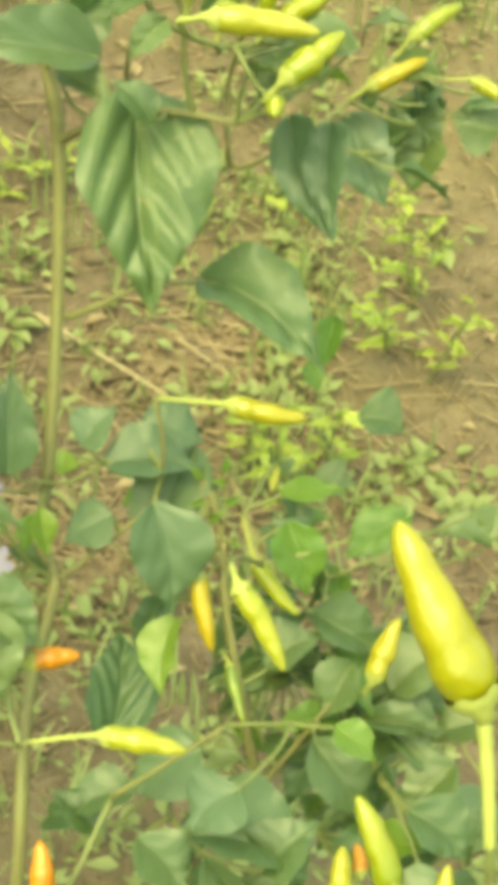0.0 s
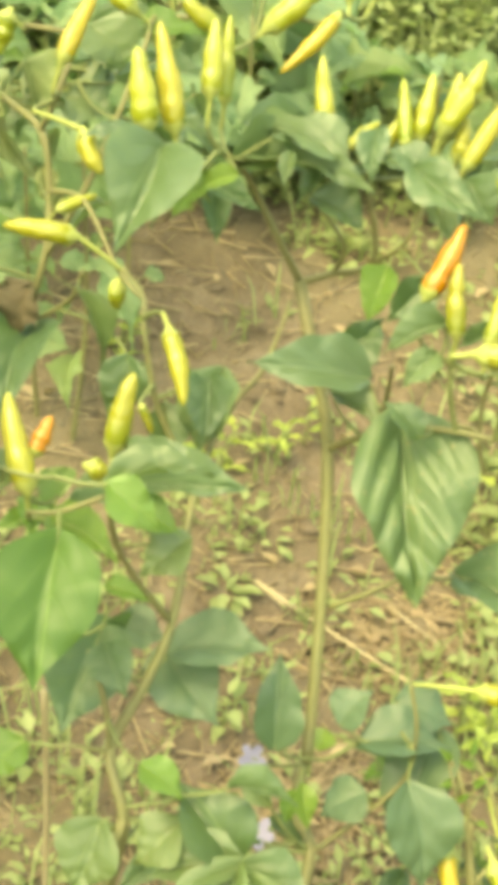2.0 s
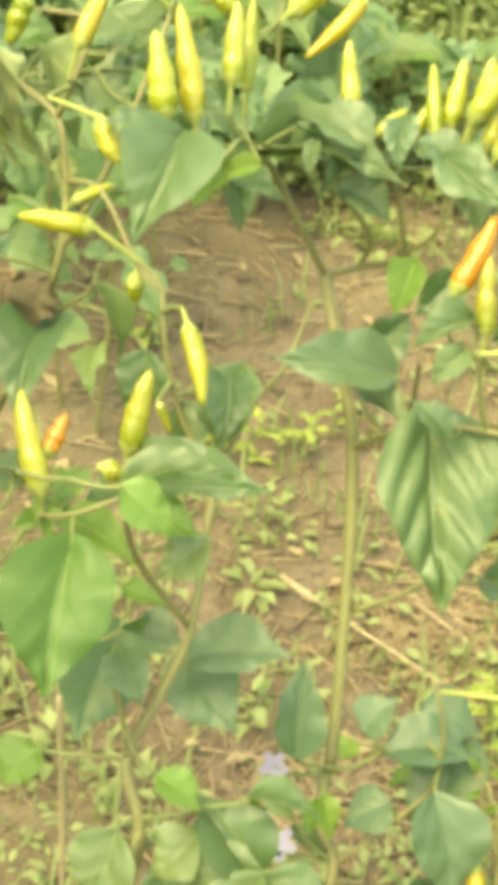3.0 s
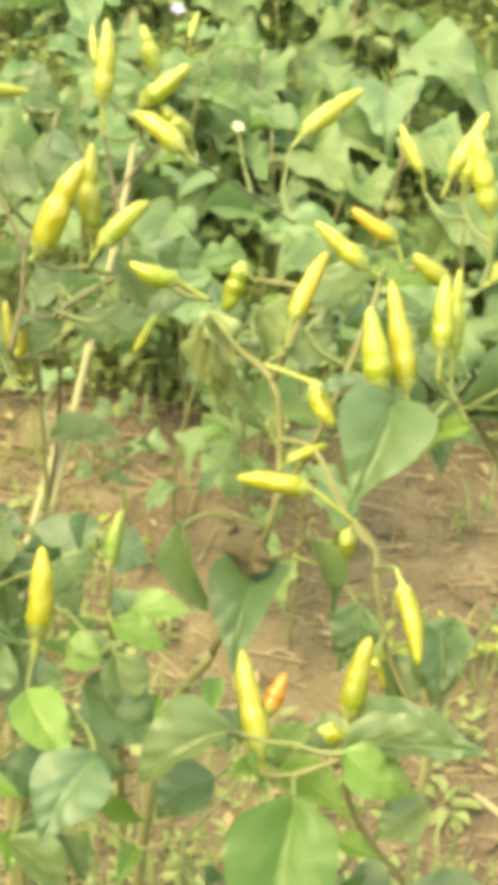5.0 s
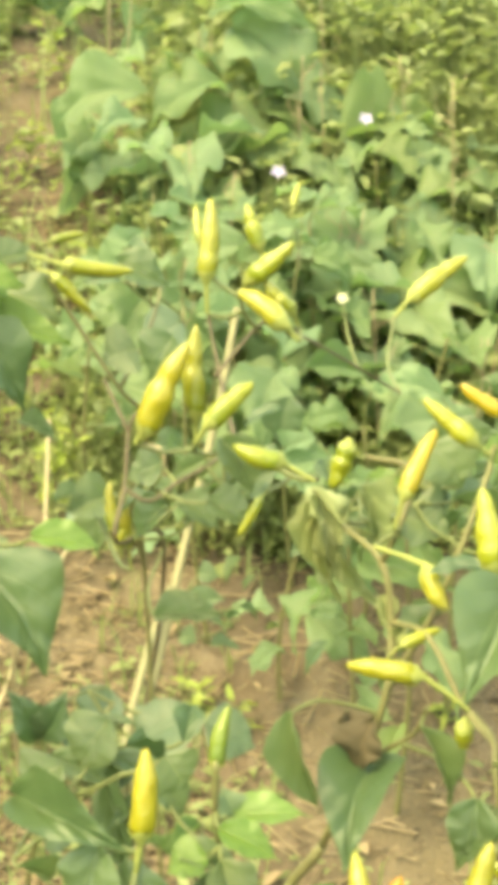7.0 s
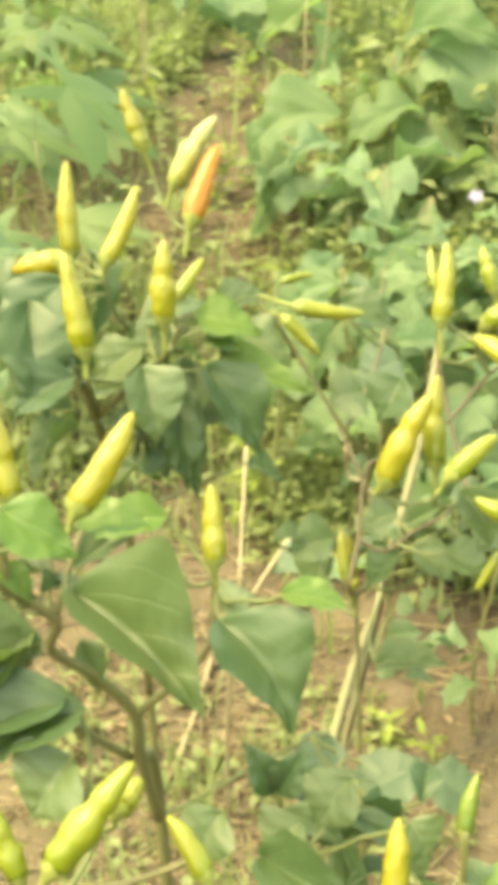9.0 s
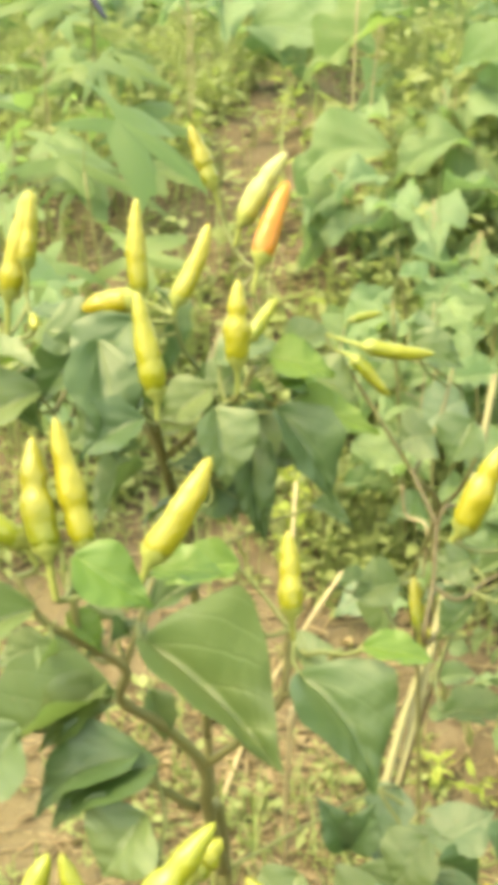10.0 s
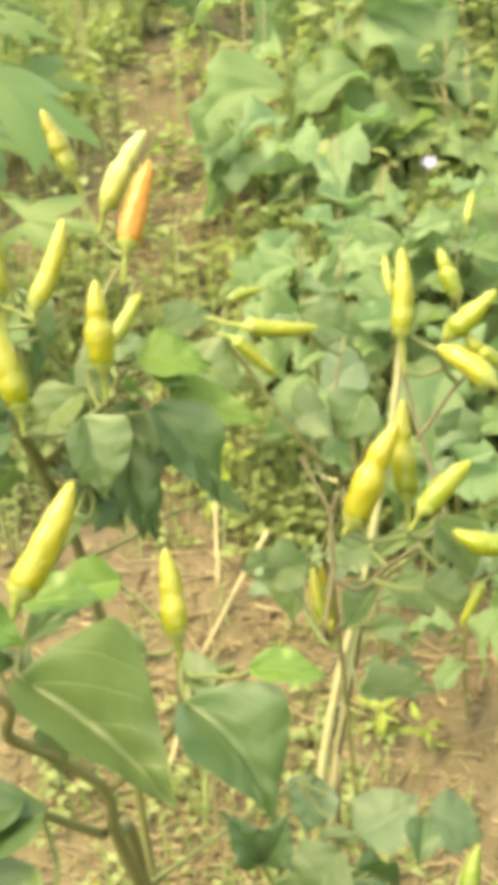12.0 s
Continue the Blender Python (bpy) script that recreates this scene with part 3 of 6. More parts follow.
def build_undergrowth():
    """Leafy weeds of hand height between the crops, thick further back."""
    rnd = random.Random(17)
    verts, faces, stalks, stalk_faces = [], [], [], []
    made = 0
    while made < 17500:
        y = 0.6 + 12.5 * rnd.random() ** 1.4
        x = rnd.uniform(-1.0, 1.0) * (1.3 + y * 0.4)
        if made > 11000:
            x, y = rnd.uniform(-0.42, 0.85), rnd.uniform(2.15, 3.7)
        if made >= 13500:
            x, y = rnd.uniform(-7.0, 7.0), rnd.uniform(-5.0, 11.0)
            if abs(x) < 1.3 + max(y, 0.0) * 0.4 and y > -0.6:
                continue
        elif rnd.random() > cover(x, y) * (0.3 + 0.7 * min(max((y - 1.6) / 0.9, 0), 1)):
            continue
        made += 1
        far = min(max((y - 1.9) / 1.2, 0), 1)
        z = soil_at(x, y)
        high = rnd.uniform(0.015, 0.05) + far * (0.34 if -0.42 < x < 0.85 and 2.15 < y < 3.7 else 0.17) * rnd.random() ** 1.6
        wide = rnd.uniform(0.025, 0.075)
        size = rnd.uniform(0.014, 0.03) + far * rnd.uniform(0.0, 0.028)
        for _ in range(rnd.randint(8, 20)):
            turn = rnd.uniform(0, 2 * math.pi)
            out = Vector((math.cos(turn), math.sin(turn), rnd.uniform(-0.5, 0.5))).normalized()
            side = Vector((-math.sin(turn), math.cos(turn), rnd.uniform(-0.35, 0.35))) * rnd.uniform(0.2, 0.34)
            s = size * rnd.uniform(0.6, 1.3)
            foot = Vector((x, y, z + high * rnd.random() ** 0.7)) + Vector((out.x, out.y, 0)) * wide * rnd.random()
            lift = Vector((0, 0, s * 0.14))
            n = len(verts)
            verts += [foot, foot + out * s * 0.33 + side * s + lift, foot + out * s * 0.4, foot + out * s * 0.33 - side * s + lift, foot + out * s * 0.7 + side * s * 0.6 + lift * 0.6, foot + out * s * 0.7 - side * s * 0.6 + lift * 0.6, foot + out * s]
            faces += [(n, n + 2, n + 1), (n, n + 3, n + 2), (n + 2, n + 6, n + 4, n + 1), (n + 2, n + 3, n + 5, n + 6)]
        for _ in range(3):
            top = Vector((x + rnd.gauss(0, wide * 0.5), y + rnd.gauss(0, wide * 0.5), z + high * rnd.uniform(0.8, 1.4)))
            n = len(stalks)
            for k in range(3):
                a = k * 2.1
                w = Vector((math.cos(a), math.sin(a), 0)) * 0.0014
                stalks += [Vector((x, y, z)) + w, top + w * 0.6]
            stalk_faces += [(n, n + 2, n + 3, n + 1), (n + 2, n + 4, n + 5, n + 3), (n + 4, n, n + 1, n + 5)]
    joined("leafy_weeds", verts, faces, WEED, "leafy green weeds growing thickly between the crops", "weeds")
    joined("weed_stalks", stalks, stalk_faces, WEED, "thin pale green stalks of the weeds", "weeds")


def soil_at(x, y):
    p = Vector((x, y, 0))
    return float(ground_height(x, y)) + soil_relief(p) - 0.01


def blade(verts, faces, foot, out, side, size):
    n = len(verts)
    lift = Vector((0, 0, size * 0.12))
    verts += [foot, foot + out * size * 0.4 + side * size * 0.21 + lift, foot + out * size, foot + out * size * 0.4 - side * size * 0.21 + lift]
    faces += [(n, n + 1, n + 2), (n, n + 2, n + 3)]


def build_weeds():
    rnd = random.Random(5)
    verts, faces, grass, grass_faces = [], [], [], []
    made = 0
    while made < 15000:
        y = 0.5 + 8.0 * rnd.random() ** 1.3
        x = rnd.uniform(-1.0, 1.0) * (1.4 + y * 0.45)
        if rnd.random() > cover(x, y):
            continue
        made += 1
        z = soil_at(x, y)
        far = min(max((y - 1.7) / 1.0, 0), 1)
        tall = rnd.uniform(0.01, 0.03) + 0.07 * far * rnd.random() ** 2
        big = rnd.uniform(0.5, 1.5)
        for _ in range(rnd.randint(4, 9)):
            turn = rnd.uniform(0, 2 * math.pi)
            out = Vector((math.cos(turn), math.sin(turn), rnd.uniform(-0.2, 0.6))).normalized()
            side = Vector((-math.sin(turn), math.cos(turn), rnd.uniform(-0.4, 0.4)))
            foot = Vector((x, y, z + tall * rnd.random())) + out * rnd.uniform(0.002, 0.025) * big
            blade(verts, faces, foot, out, side, rnd.uniform(0.008, 0.024) * big)
        for _ in range(rnd.randint(0, 5)):
            turn, high = rnd.uniform(0, 2 * math.pi), rnd.uniform(0.02, 0.10) + 0.16 * far * rnd.random() ** 2
            foot = Vector((x + rnd.gauss(0, 0.015), y + rnd.gauss(0, 0.015), z))
            lean = Vector((math.cos(turn), math.sin(turn), 0)) * high * rnd.uniform(0.1, 0.7)
            side = Vector((-math.sin(turn), math.cos(turn), 0)) * 0.0018
            n = len(grass)
            mid = foot + lean * 0.35 + Vector((0, 0, high * 0.7))
            grass += [foot - side, foot + side, mid + side, mid - side, foot + lean + Vector((0, 0, high))]
            grass_faces += [(n, n + 1, n + 2, n + 3), (n + 3, n + 2, n + 4)]
    joined("low_weeds", verts, faces, WEED, "low green weeds scattered over the bare soil", "weeds")
    joined("grass", grass, grass_faces, WEED, "thin grass blades between the weeds", "grass")


HEAPS = ((0.48, 1.36, 0.07), (-0.5, 1.86, 0.14), (-0.75, 3.0, 0.35), (-0.5, 1.95, 0.25), (-0.42, 2.9, 0.2), (0.3, 1.1, 0.08), (-0.35, 1.6, 0.12))


def build_litter():
    rnd = random.Random(9)
    verts, faces, chips, chip_faces = [], [], [], []
    for k in range(13600):
        long = k > 10000
        y = 0.8 + 4.2 * rnd.random() ** 1.2 if not long else rnd.uniform(1.1, 3.4)
        x = rnd.uniform(-1.0, 1.0) * (0.6 + y * 0.4)
        if long and k % 2:
            cx, cy, r = HEAPS[k // 2 % len(HEAPS)]
            x, y = cx + rnd.gauss(0, r), cy + rnd.gauss(0, r * 0.7)
        p = Vector((x, y, soil_at(x, y) + 0.003))
        turn = rnd.uniform(0, 2 * math.pi)
        along = Vector((math.cos(turn), math.sin(turn), rnd.uniform(-0.05, 0.2))) * (rnd.uniform(0.04, 0.11) if long else rnd.uniform(0.008, 0.05))
        side = Vector((-math.sin(turn), math.cos(turn), 0)) * (rnd.uniform(0.0010, 0.0022) if long else rnd.uniform(0.0006, 0.0016))
        up = Vector((0, 0, 0.003 if long else 0.0018))
        n = len(verts)
        verts += [p - along / 2 - side, p - along / 2 + side, p - along / 2 + up, p + along / 2 - side, p + along / 2 + side, p + along / 2 + up]
        faces += [(n, n + 1, n + 4, n + 3), (n + 1, n + 2, n + 5, n + 4), (n + 2, n, n + 3, n + 5)]
    for _ in range(5200):
        y = 0.8 + 3.2 * rnd.random()
        x = rnd.uniform(-1.0, 1.0) * (0.6 + y * 0.4)
        s = rnd.uniform(0.004, 0.014) if rnd.random() < 0.92 else rnd.uniform(0.014, 0.026)
        p = Vector((x, y, soil_at(x, y) + s * 0.2))
        n = len(chips)
        for k in range(6):
            a = k * math.pi / 3 + rnd.uniform(-0.3, 0.3)
            chips.append(p + Vector((math.cos(a) * s * rnd.uniform(0.6, 1), math.sin(a) * s * rnd.uniform(0.6, 1), rnd.uniform(-0.3, 0.1) * s)))
        chips.append(p + Vector((0, 0, s * rnd.uniform(0.3, 0.7))))
        chip_faces += [(n + k, n + (k + 1) % 6, n + 6) for k in range(6)]
    dead, dead_faces = [], []
    for _ in range(620):
        y = 0.9 + 2.4 * rnd.random()
        x = rnd.uniform(-1.0, 1.0) * (0.6 + y * 0.35)
        p = Vector((x, y, soil_at(x, y) + 0.004))
        turn, s = rnd.uniform(0, 2 * math.pi), rnd.uniform(0.012, 0.04)
        out = Vector((math.cos(turn), math.sin(turn), rnd.uniform(0, 0.25)))
        side = Vector((-math.sin(turn), math.cos(turn), rnd.uniform(-0.2, 0.2))) * rnd.uniform(0.2, 0.35)
        curl = Vector((0, 0, s * rnd.uniform(0.1, 0.35)))
        n = len(dead)
        dead += [p, p + out * s * 0.35 + side * s + curl, p + out * s * 0.4, p + out * s * 0.35 - side * s + curl, p + out * s * 0.7 + side * s * 0.6 + curl, p + out * s * 0.7 - side * s * 0.6 + curl, p + out * s + curl * 0.5]
        dead_faces += [(n, n + 2, n + 1), (n, n + 3, n + 2), (n + 2, n + 6, n + 4, n + 1), (n + 2, n + 3, n + 5, n + 6)]
    joined("fallen_leaves", dead, dead_faces, DRY_LEAF, "dry curled brown leaves lying on the soil", "fallen leaves")
    joined("straw_litter", verts, faces, DRY_LEAF, "dry straw bits and stalks lying on the soil", "litter")
    joined("clods", chips, chip_faces, SOIL, "loose crumbs and clods of brown soil", "soil")



# ---- ground ----
def graded(low, high, near0, near1, step):
    """Steps that are fine between near0 and near1 and widen away from there."""
    out = list(np.arange(near0, near1, step))
    s, v = step, near1
    while v < high:
        out.append(v)
        s *= 1.22
        v += s
    out.append(high)
    s, v = step, near0 - step
    while v > low:
        out.insert(0, v)
        s *= 1.22
        v -= s
    out.insert(0, low)
    return out


def build_ground():
    xs, ys = graded(-400, 400, -1.6, 1.6, 0.025), graded(-400, 400, 0.3, 4.6, 0.03)
    verts, faces = [], []
    for y in ys:
        for x in xs:
            near = 1.0 if abs(x) < 4 and -2 < y < 8 else 0.0
            p = Vector((x, y, 0))
            z = float(ground_height(x, y))
            if near:
                z += soil_relief(p)
            verts.append((x, y, z - 0.01))
    w = len(xs)
    for j in range(len(ys) - 1):
        for i in range(w - 1):
            a = j * w + i
            faces.append((a, a + 1, a + w + 1, a + w))
    ob = linked("ground", mesh_of("ground", verts, faces), SOIL)
    tagged(ob, "bare brown crumbly garden soil on a gentle bank", "ground", kind="structure")


build_ground()

# ---- chilli plants ----

plant_a = Plant("tall chilli plant with bare stem and clusters of yellow fruit")
plant_a.stem([(0.177, 0.592, 0.604), (0.184, 0.631, 0.662), (0.189, 0.671, 0.723), (0.190, 0.698, 0.762), (0.188, 0.711, 0.780), (0.181, 0.743, 0.811), (0.179, 0.777, 0.828)], 0.0050, 0.0055)
plant_a.stem([(0.181, 0.618, 0.576), (0.176, 0.593, 0.560), (0.180, 0.564, 0.558), (0.166, 0.533, 0.520), (0.158, 0.506, 0.489), (0.152, 0.465, 0.417), (0.151, 0.475, 0.209), (0.162, 0.485, -0.012)], 0.0050, 0.0050)
plant_a.stem([(0.179, 0.777, 0.828), (0.161, 0.771, 0.861), (0.147, 0.771, 0.887), (0.134, 0.756, 0.910), (0.122, 0.746, 0.923)], 0.0034, 0.0024)
plant_a.stem([(0.179, 0.777, 0.828), (0.197, 0.770, 0.838), (0.216, 0.754, 0.852), (0.214, 0.751, 0.878), (0.208, 0.755, 0.897)], 0.0034, 0.0022)
plant_a.stem([(0.197, 0.770, 0.838), (0.200, 0.763, 0.860), (0.183, 0.762, 0.885)], 0.0024, 0.0018)
plant_a.stem([(0.216, 0.754, 0.852), (0.227, 0.728, 0.879), (0.237, 0.731, 0.902), (0.249, 0.740, 0.918)], 0.0022, 0.0018)
plant_a.stem([(0.190, 0.696, 0.759), (0.204, 0.676, 0.781), (0.220, 0.647, 0.805), (0.239, 0.629, 0.816), (0.261, 0.616, 0.818)], 0.0032, 0.0024)
plant_a.stem([(0.230, 0.733, 0.755), (0.229, 0.722, 0.782), (0.228, 0.718, 0.804)], 0.0022, 0.0018)
plant_a.stem([(0.261, 0.709, 0.767), (0.277, 0.687, 0.777), (0.277, 0.662, 0.764), (0.303, 0.655, 0.779)], 0.0022, 0.0018)
plant_a.stem([(0.277, 0.662, 0.764), (0.273, 0.668, 0.781), (0.273, 0.677, 0.804), (0.274, 0.673, 0.826)], 0.0020, 0.0016)
plant_a.stem([(0.191, 0.643, 0.682), (0.208, 0.637, 0.695), (0.229, 0.634, 0.710)], 0.0030, 0.0020)
plant_a.stem([(0.223, 0.618, 0.721), (0.243, 0.616, 0.724), (0.259, 0.620, 0.720)], 0.0020, 0.0016)
plant_a.pepper((0.222, 0.650, 0.888), (0.241, 0.669, 0.920), 0.0131, "orange", (0.215, 0.647, 0.871))
plant_a.pepper((0.234, 0.629, 0.876), (0.235, 0.646, 0.908), 0.0107, "olive", (0.233, 0.627, 0.859))
plant_a.pepper((0.248, 0.614, 0.879), (0.259, 0.639, 0.907), 0.0103, "lime", (0.244, 0.608, 0.863))
plant_a.pepper((0.262, 0.625, 0.885), (0.264, 0.633, 0.910), 0.0081, "lime", (0.262, 0.627, 0.872))
plant_a.pepper((0.265, 0.609, 0.878), (0.265, 0.610, 0.894), 0.0086, "lime", (0.265, 0.613, 0.867))
plant_a.pepper((0.273, 0.606, 0.877), (0.302, 0.606, 0.901), 0.0103, "pale", (0.264, 0.611, 0.863))
plant_a.pepper((0.236, 0.589, 0.886), (0.282, 0.580, 0.884), 0.0133, "pale", (0.222, 0.596, 0.881))
plant_a.pepper((0.267, 0.570, 0.868), (0.293, 0.580, 0.885), 0.0127, "lime", (0.258, 0.571, 0.856))
plant_a.pepper((0.263, 0.574, 0.857), (0.261, 0.562, 0.854), 0.0095, "lime", (0.264, 0.582, 0.852))
plant_a.pepper((0.074, 0.704, 0.955), (0.069, 0.723, 0.990), 0.0143, "pale", (0.076, 0.702, 0.938))
plant_a.pepper((0.090, 0.717, 0.949), (0.082, 0.746, 0.996), 0.0129, "yellow", (0.092, 0.711, 0.926))
plant_a.pepper((0.073, 0.716, 0.942), (0.074, 0.707, 0.930), 0.0088, "pale", (0.073, 0.723, 0.939))
plant_a.pepper((0.111, 0.742, 0.960), (0.114, 0.764, 0.993), 0.0120, "pale", (0.110, 0.737, 0.942))
plant_a.pepper((0.122, 0.763, 0.948), (0.125, 0.785, 0.989), 0.0093, "lime", (0.121, 0.761, 0.931))
plant_a.pepper((0.182, 0.757, 0.927), (0.179, 0.783, 0.969), 0.0113, "pale", (0.184, 0.751, 0.905))
plant_a.pepper((0.188, 0.802, 0.984), (0.156, 0.788, 0.956), 0.0100, "gold", (0.190, 0.804, 0.988))
plant_a.pepper((0.223, 0.742, 0.934), (0.224, 0.770, 0.962), 0.0094, "lime", (0.223, 0.735, 0.918))
plant_a.pepper((0.232, 0.750, 0.934), (0.240, 0.767, 0.966), 0.0113, "pale", (0.230, 0.750, 0.919))
plant_a.pepper((0.198, 0.770, 0.920), (0.216, 0.778, 0.932), 0.0077, "pale", (0.192, 0.771, 0.910))
plant_a.pepper((0.212, 0.758, 0.923), (0.223, 0.764, 0.941), 0.0108, "pale", (0.209, 0.760, 0.911))
plant_a.pepper((0.246, 0.748, 0.935), (0.255, 0.765, 0.968), 0.0107, "pale", (0.243, 0.747, 0.919))
plant_a.pepper((0.242, 0.735, 0.946), (0.263, 0.749, 0.981), 0.0130, "pale", (0.236, 0.734, 0.929))
plant_a.pepper((0.251, 0.733, 0.931), (0.256, 0.744, 0.950), 0.0094, "pale", (0.249, 0.733, 0.917))
plant_a.pepper((0.249, 0.706, 0.937), (0.272, 0.725, 0.969), 0.0109, "yellow", (0.242, 0.705, 0.922))
plant_a.pepper((0.263, 0.688, 0.931), (0.284, 0.692, 0.951), 0.0108, "pale", (0.257, 0.690, 0.918))
plant_a.pepper((0.285, 0.685, 0.934), (0.287, 0.697, 0.962), 0.0096, "lime", (0.285, 0.686, 0.921))
plant_a.pepper((0.293, 0.682, 0.932), (0.319, 0.693, 0.957), 0.0114, "pale", (0.286, 0.683, 0.919))
plant_a.pepper((0.311, 0.747, 0.986), (0.337, 0.745, 0.992), 0.0093, "pale", (0.303, 0.751, 0.978))
plant_a.pepper((0.357, 0.689, 0.797), (0.388, 0.695, 0.810), 0.0114, "gold", (0.346, 0.691, 0.787))
plant_a.pepper((0.381, 0.702, 0.820), (0.408, 0.711, 0.834), 0.0108, "lime", (0.372, 0.702, 0.808))
plant_a.pepper((0.411, 0.678, 0.806), (0.426, 0.665, 0.802), 0.0090, "pale", (0.397, 0.686, 0.803))
plant_a.pepper((0.112, 0.884, 1.016), (0.100, 0.899, 1.041), 0.0082, "pale", (0.115, 0.883, 1.002))
plant_a.pepper((0.126, 0.842, 1.028), (0.146, 0.858, 1.059), 0.0117, "pale", (0.120, 0.841, 1.013))
plant_a.pepper((0.133, 0.839, 1.023), (0.139, 0.848, 1.045), 0.0097, "pale", (0.131, 0.841, 1.011))
plant_a.pepper((0.144, 0.816, 1.014), (0.137, 0.829, 1.054), 0.0127, "pale", (0.147, 0.815, 0.992))
plant_a.pepper((0.117, 0.791, 0.980), (0.099, 0.791, 0.995), 0.0126, "lime", (0.123, 0.794, 0.969))
plant_a.pepper((0.152, 0.811, 0.975), (0.190, 0.824, 1.001), 0.0146, "pale", (0.142, 0.808, 0.968))
plant_a.pepper((0.162, 0.835, 0.995), (0.184, 0.849, 1.020), 0.0148, "pale", (0.159, 0.826, 0.980))
plant_a.pepper((0.198, 0.818, 0.992), (0.203, 0.839, 1.026), 0.0114, "lime", (0.197, 0.812, 0.983))
plant_a.pepper((0.216, 0.827, 0.991), (0.226, 0.835, 1.006), 0.0103, "pale", (0.208, 0.820, 0.979))
plant_a.blossom((0.145, 0.598, 0.604), 0.0085, PETAL_VIOLET, "violet flower")
plant_a.blossom((0.146, 0.561, 0.581), 0.0095, PETAL_VIOLET, "violet flower")
plant_a.leaf((0.219, 0.646, 0.804), (0.224, 0.571, 0.741), 0.0720, (0.080, -0.660, 0.750), QUILTED_LEAVES)
plant_a.leaf((0.261, 0.629, 0.715), (0.313, 0.564, 0.705), 0.0496, (-0.002, -0.514, 0.858), SHADED_LEAVES)
plant_a.leaf((0.203, 0.680, 0.818), (0.135, 0.681, 0.831), 0.0400, (0.157, -0.496, 0.854), GREY_LEAVES)
plant_a.leaf((0.186, 0.694, 0.817), (0.222, 0.720, 0.834), 0.0292, (0.306, -0.779, 0.547))
plant_a.leaf((0.186, 0.685, 0.804), (0.211, 0.655, 0.798), 0.0239, (-0.081, -0.268, 0.960))
plant_a.leaf((0.081, 0.695, 0.945), (0.054, 0.648, 0.914), 0.0543, (-0.018, -0.534, 0.845))
plant_a.leaf((0.138, 0.760, 0.910), (0.201, 0.715, 0.923), 0.0321, (-0.072, -0.329, 0.942))
plant_a.leaf((0.140, 0.765, 0.923), (0.184, 0.783, 0.931), 0.0242, (-0.008, -0.383, 0.924))
plant_a.leaf((0.131, 0.756, 0.909), (0.187, 0.752, 0.918), 0.0327, (-0.178, -0.558, 0.810))
plant_a.leaf((0.220, 0.704, 0.935), (0.249, 0.661, 0.927), 0.0299, (-0.529, -0.483, 0.697), SHADED_LEAVES)
plant_a.leaf((0.333, 0.615, 0.697), (0.325, 0.599, 0.674), 0.0148, (-0.447, -0.672, 0.590), FRESH_LEAVES)
plant_a.leaf((0.319, 0.603, 0.677), (0.323, 0.592, 0.663), 0.0131, (-0.152, -0.789, 0.595), FRESH_LEAVES)
plant_a.leaf((0.175, 0.741, 0.899), (0.203, 0.727, 0.886), 0.0343, (0.175, -0.450, 0.876))
plant_a.leaf((0.219, 0.729, 0.862), (0.206, 0.713, 0.836), 0.0229, (-0.430, -0.668, 0.607))
plant_a.leaf((0.230, 0.684, 0.877), (0.209, 0.674, 0.857), 0.0249, (0.040, -0.918, 0.394))
plant_a.leaf((0.229, 0.640, 0.875), (0.198, 0.637, 0.862), 0.0202, (-0.334, -0.417, 0.845))
plant_a.leaf((0.223, 0.624, 0.866), (0.206, 0.617, 0.850), 0.0171, (-0.282, -0.713, 0.642))
plant_a.leaf((0.312, 0.623, 0.812), (0.305, 0.570, 0.783), 0.0261, (-0.519, -0.226, 0.824), GREY_LEAVES)
plant_a.leaf((0.296, 0.638, 0.806), (0.308, 0.576, 0.776), 0.0307, (-0.582, -0.200, 0.788), GREY_LEAVES)
plant_a.leaf((0.220, 0.621, 0.818), (0.202, 0.634, 0.832), 0.0196, (0.084, -0.661, 0.746))
plant_a.leaf((0.301, 0.587, 0.873), (0.267, 0.591, 0.867), 0.0233, (-0.188, -0.439, 0.878))
plant_a.leaf((0.353, 0.702, 0.770), (0.372, 0.662, 0.736), 0.0385, (-0.140, -0.685, 0.715), GREY_LEAVES)
plant_a.leaf((0.405, 0.704, 0.753), (0.391, 0.687, 0.730), 0.0413, (-0.691, -0.314, 0.651))
plant_a.leaf((0.387, 0.722, 0.765), (0.414, 0.697, 0.750), 0.0331, (-0.226, -0.681, 0.697))
plant_a.leaf((0.309, 0.667, 0.820), (0.276, 0.680, 0.822), 0.0295, (-0.109, -0.369, 0.923))
plant_a.leaf((0.439, 0.693, 0.768), (0.415, 0.705, 0.771), 0.0379, (-0.191, -0.597, 0.780))
plant_a.leaf((0.185, 0.735, 0.928), (0.149, 0.750, 0.938), 0.0343, (0.003, -0.549, 0.836))
plant_a.leaf((0.247, 0.693, 0.933), (0.261, 0.678, 0.915), 0.0218, (-0.092, -0.791, 0.605))
plant_a.leaf((0.225, 0.708, 0.933), (0.207, 0.717, 0.940), 0.0249, (0.010, -0.623, 0.782))
plant_a.leaf((0.170, 0.567, 0.612), (0.174, 0.552, 0.591), 0.0164, (0.123, -0.788, 0.603), FRESH_LEAVES)
plant_a.leaf((0.166, 0.566, 0.609), (0.160, 0.556, 0.593), 0.0131, (-0.495, -0.645, 0.582), FRESH_LEAVES)
plant_a.foliage((0.241, 0.738, 0.919), (0.049, 0.052, 0.017), 14, 0.0284)
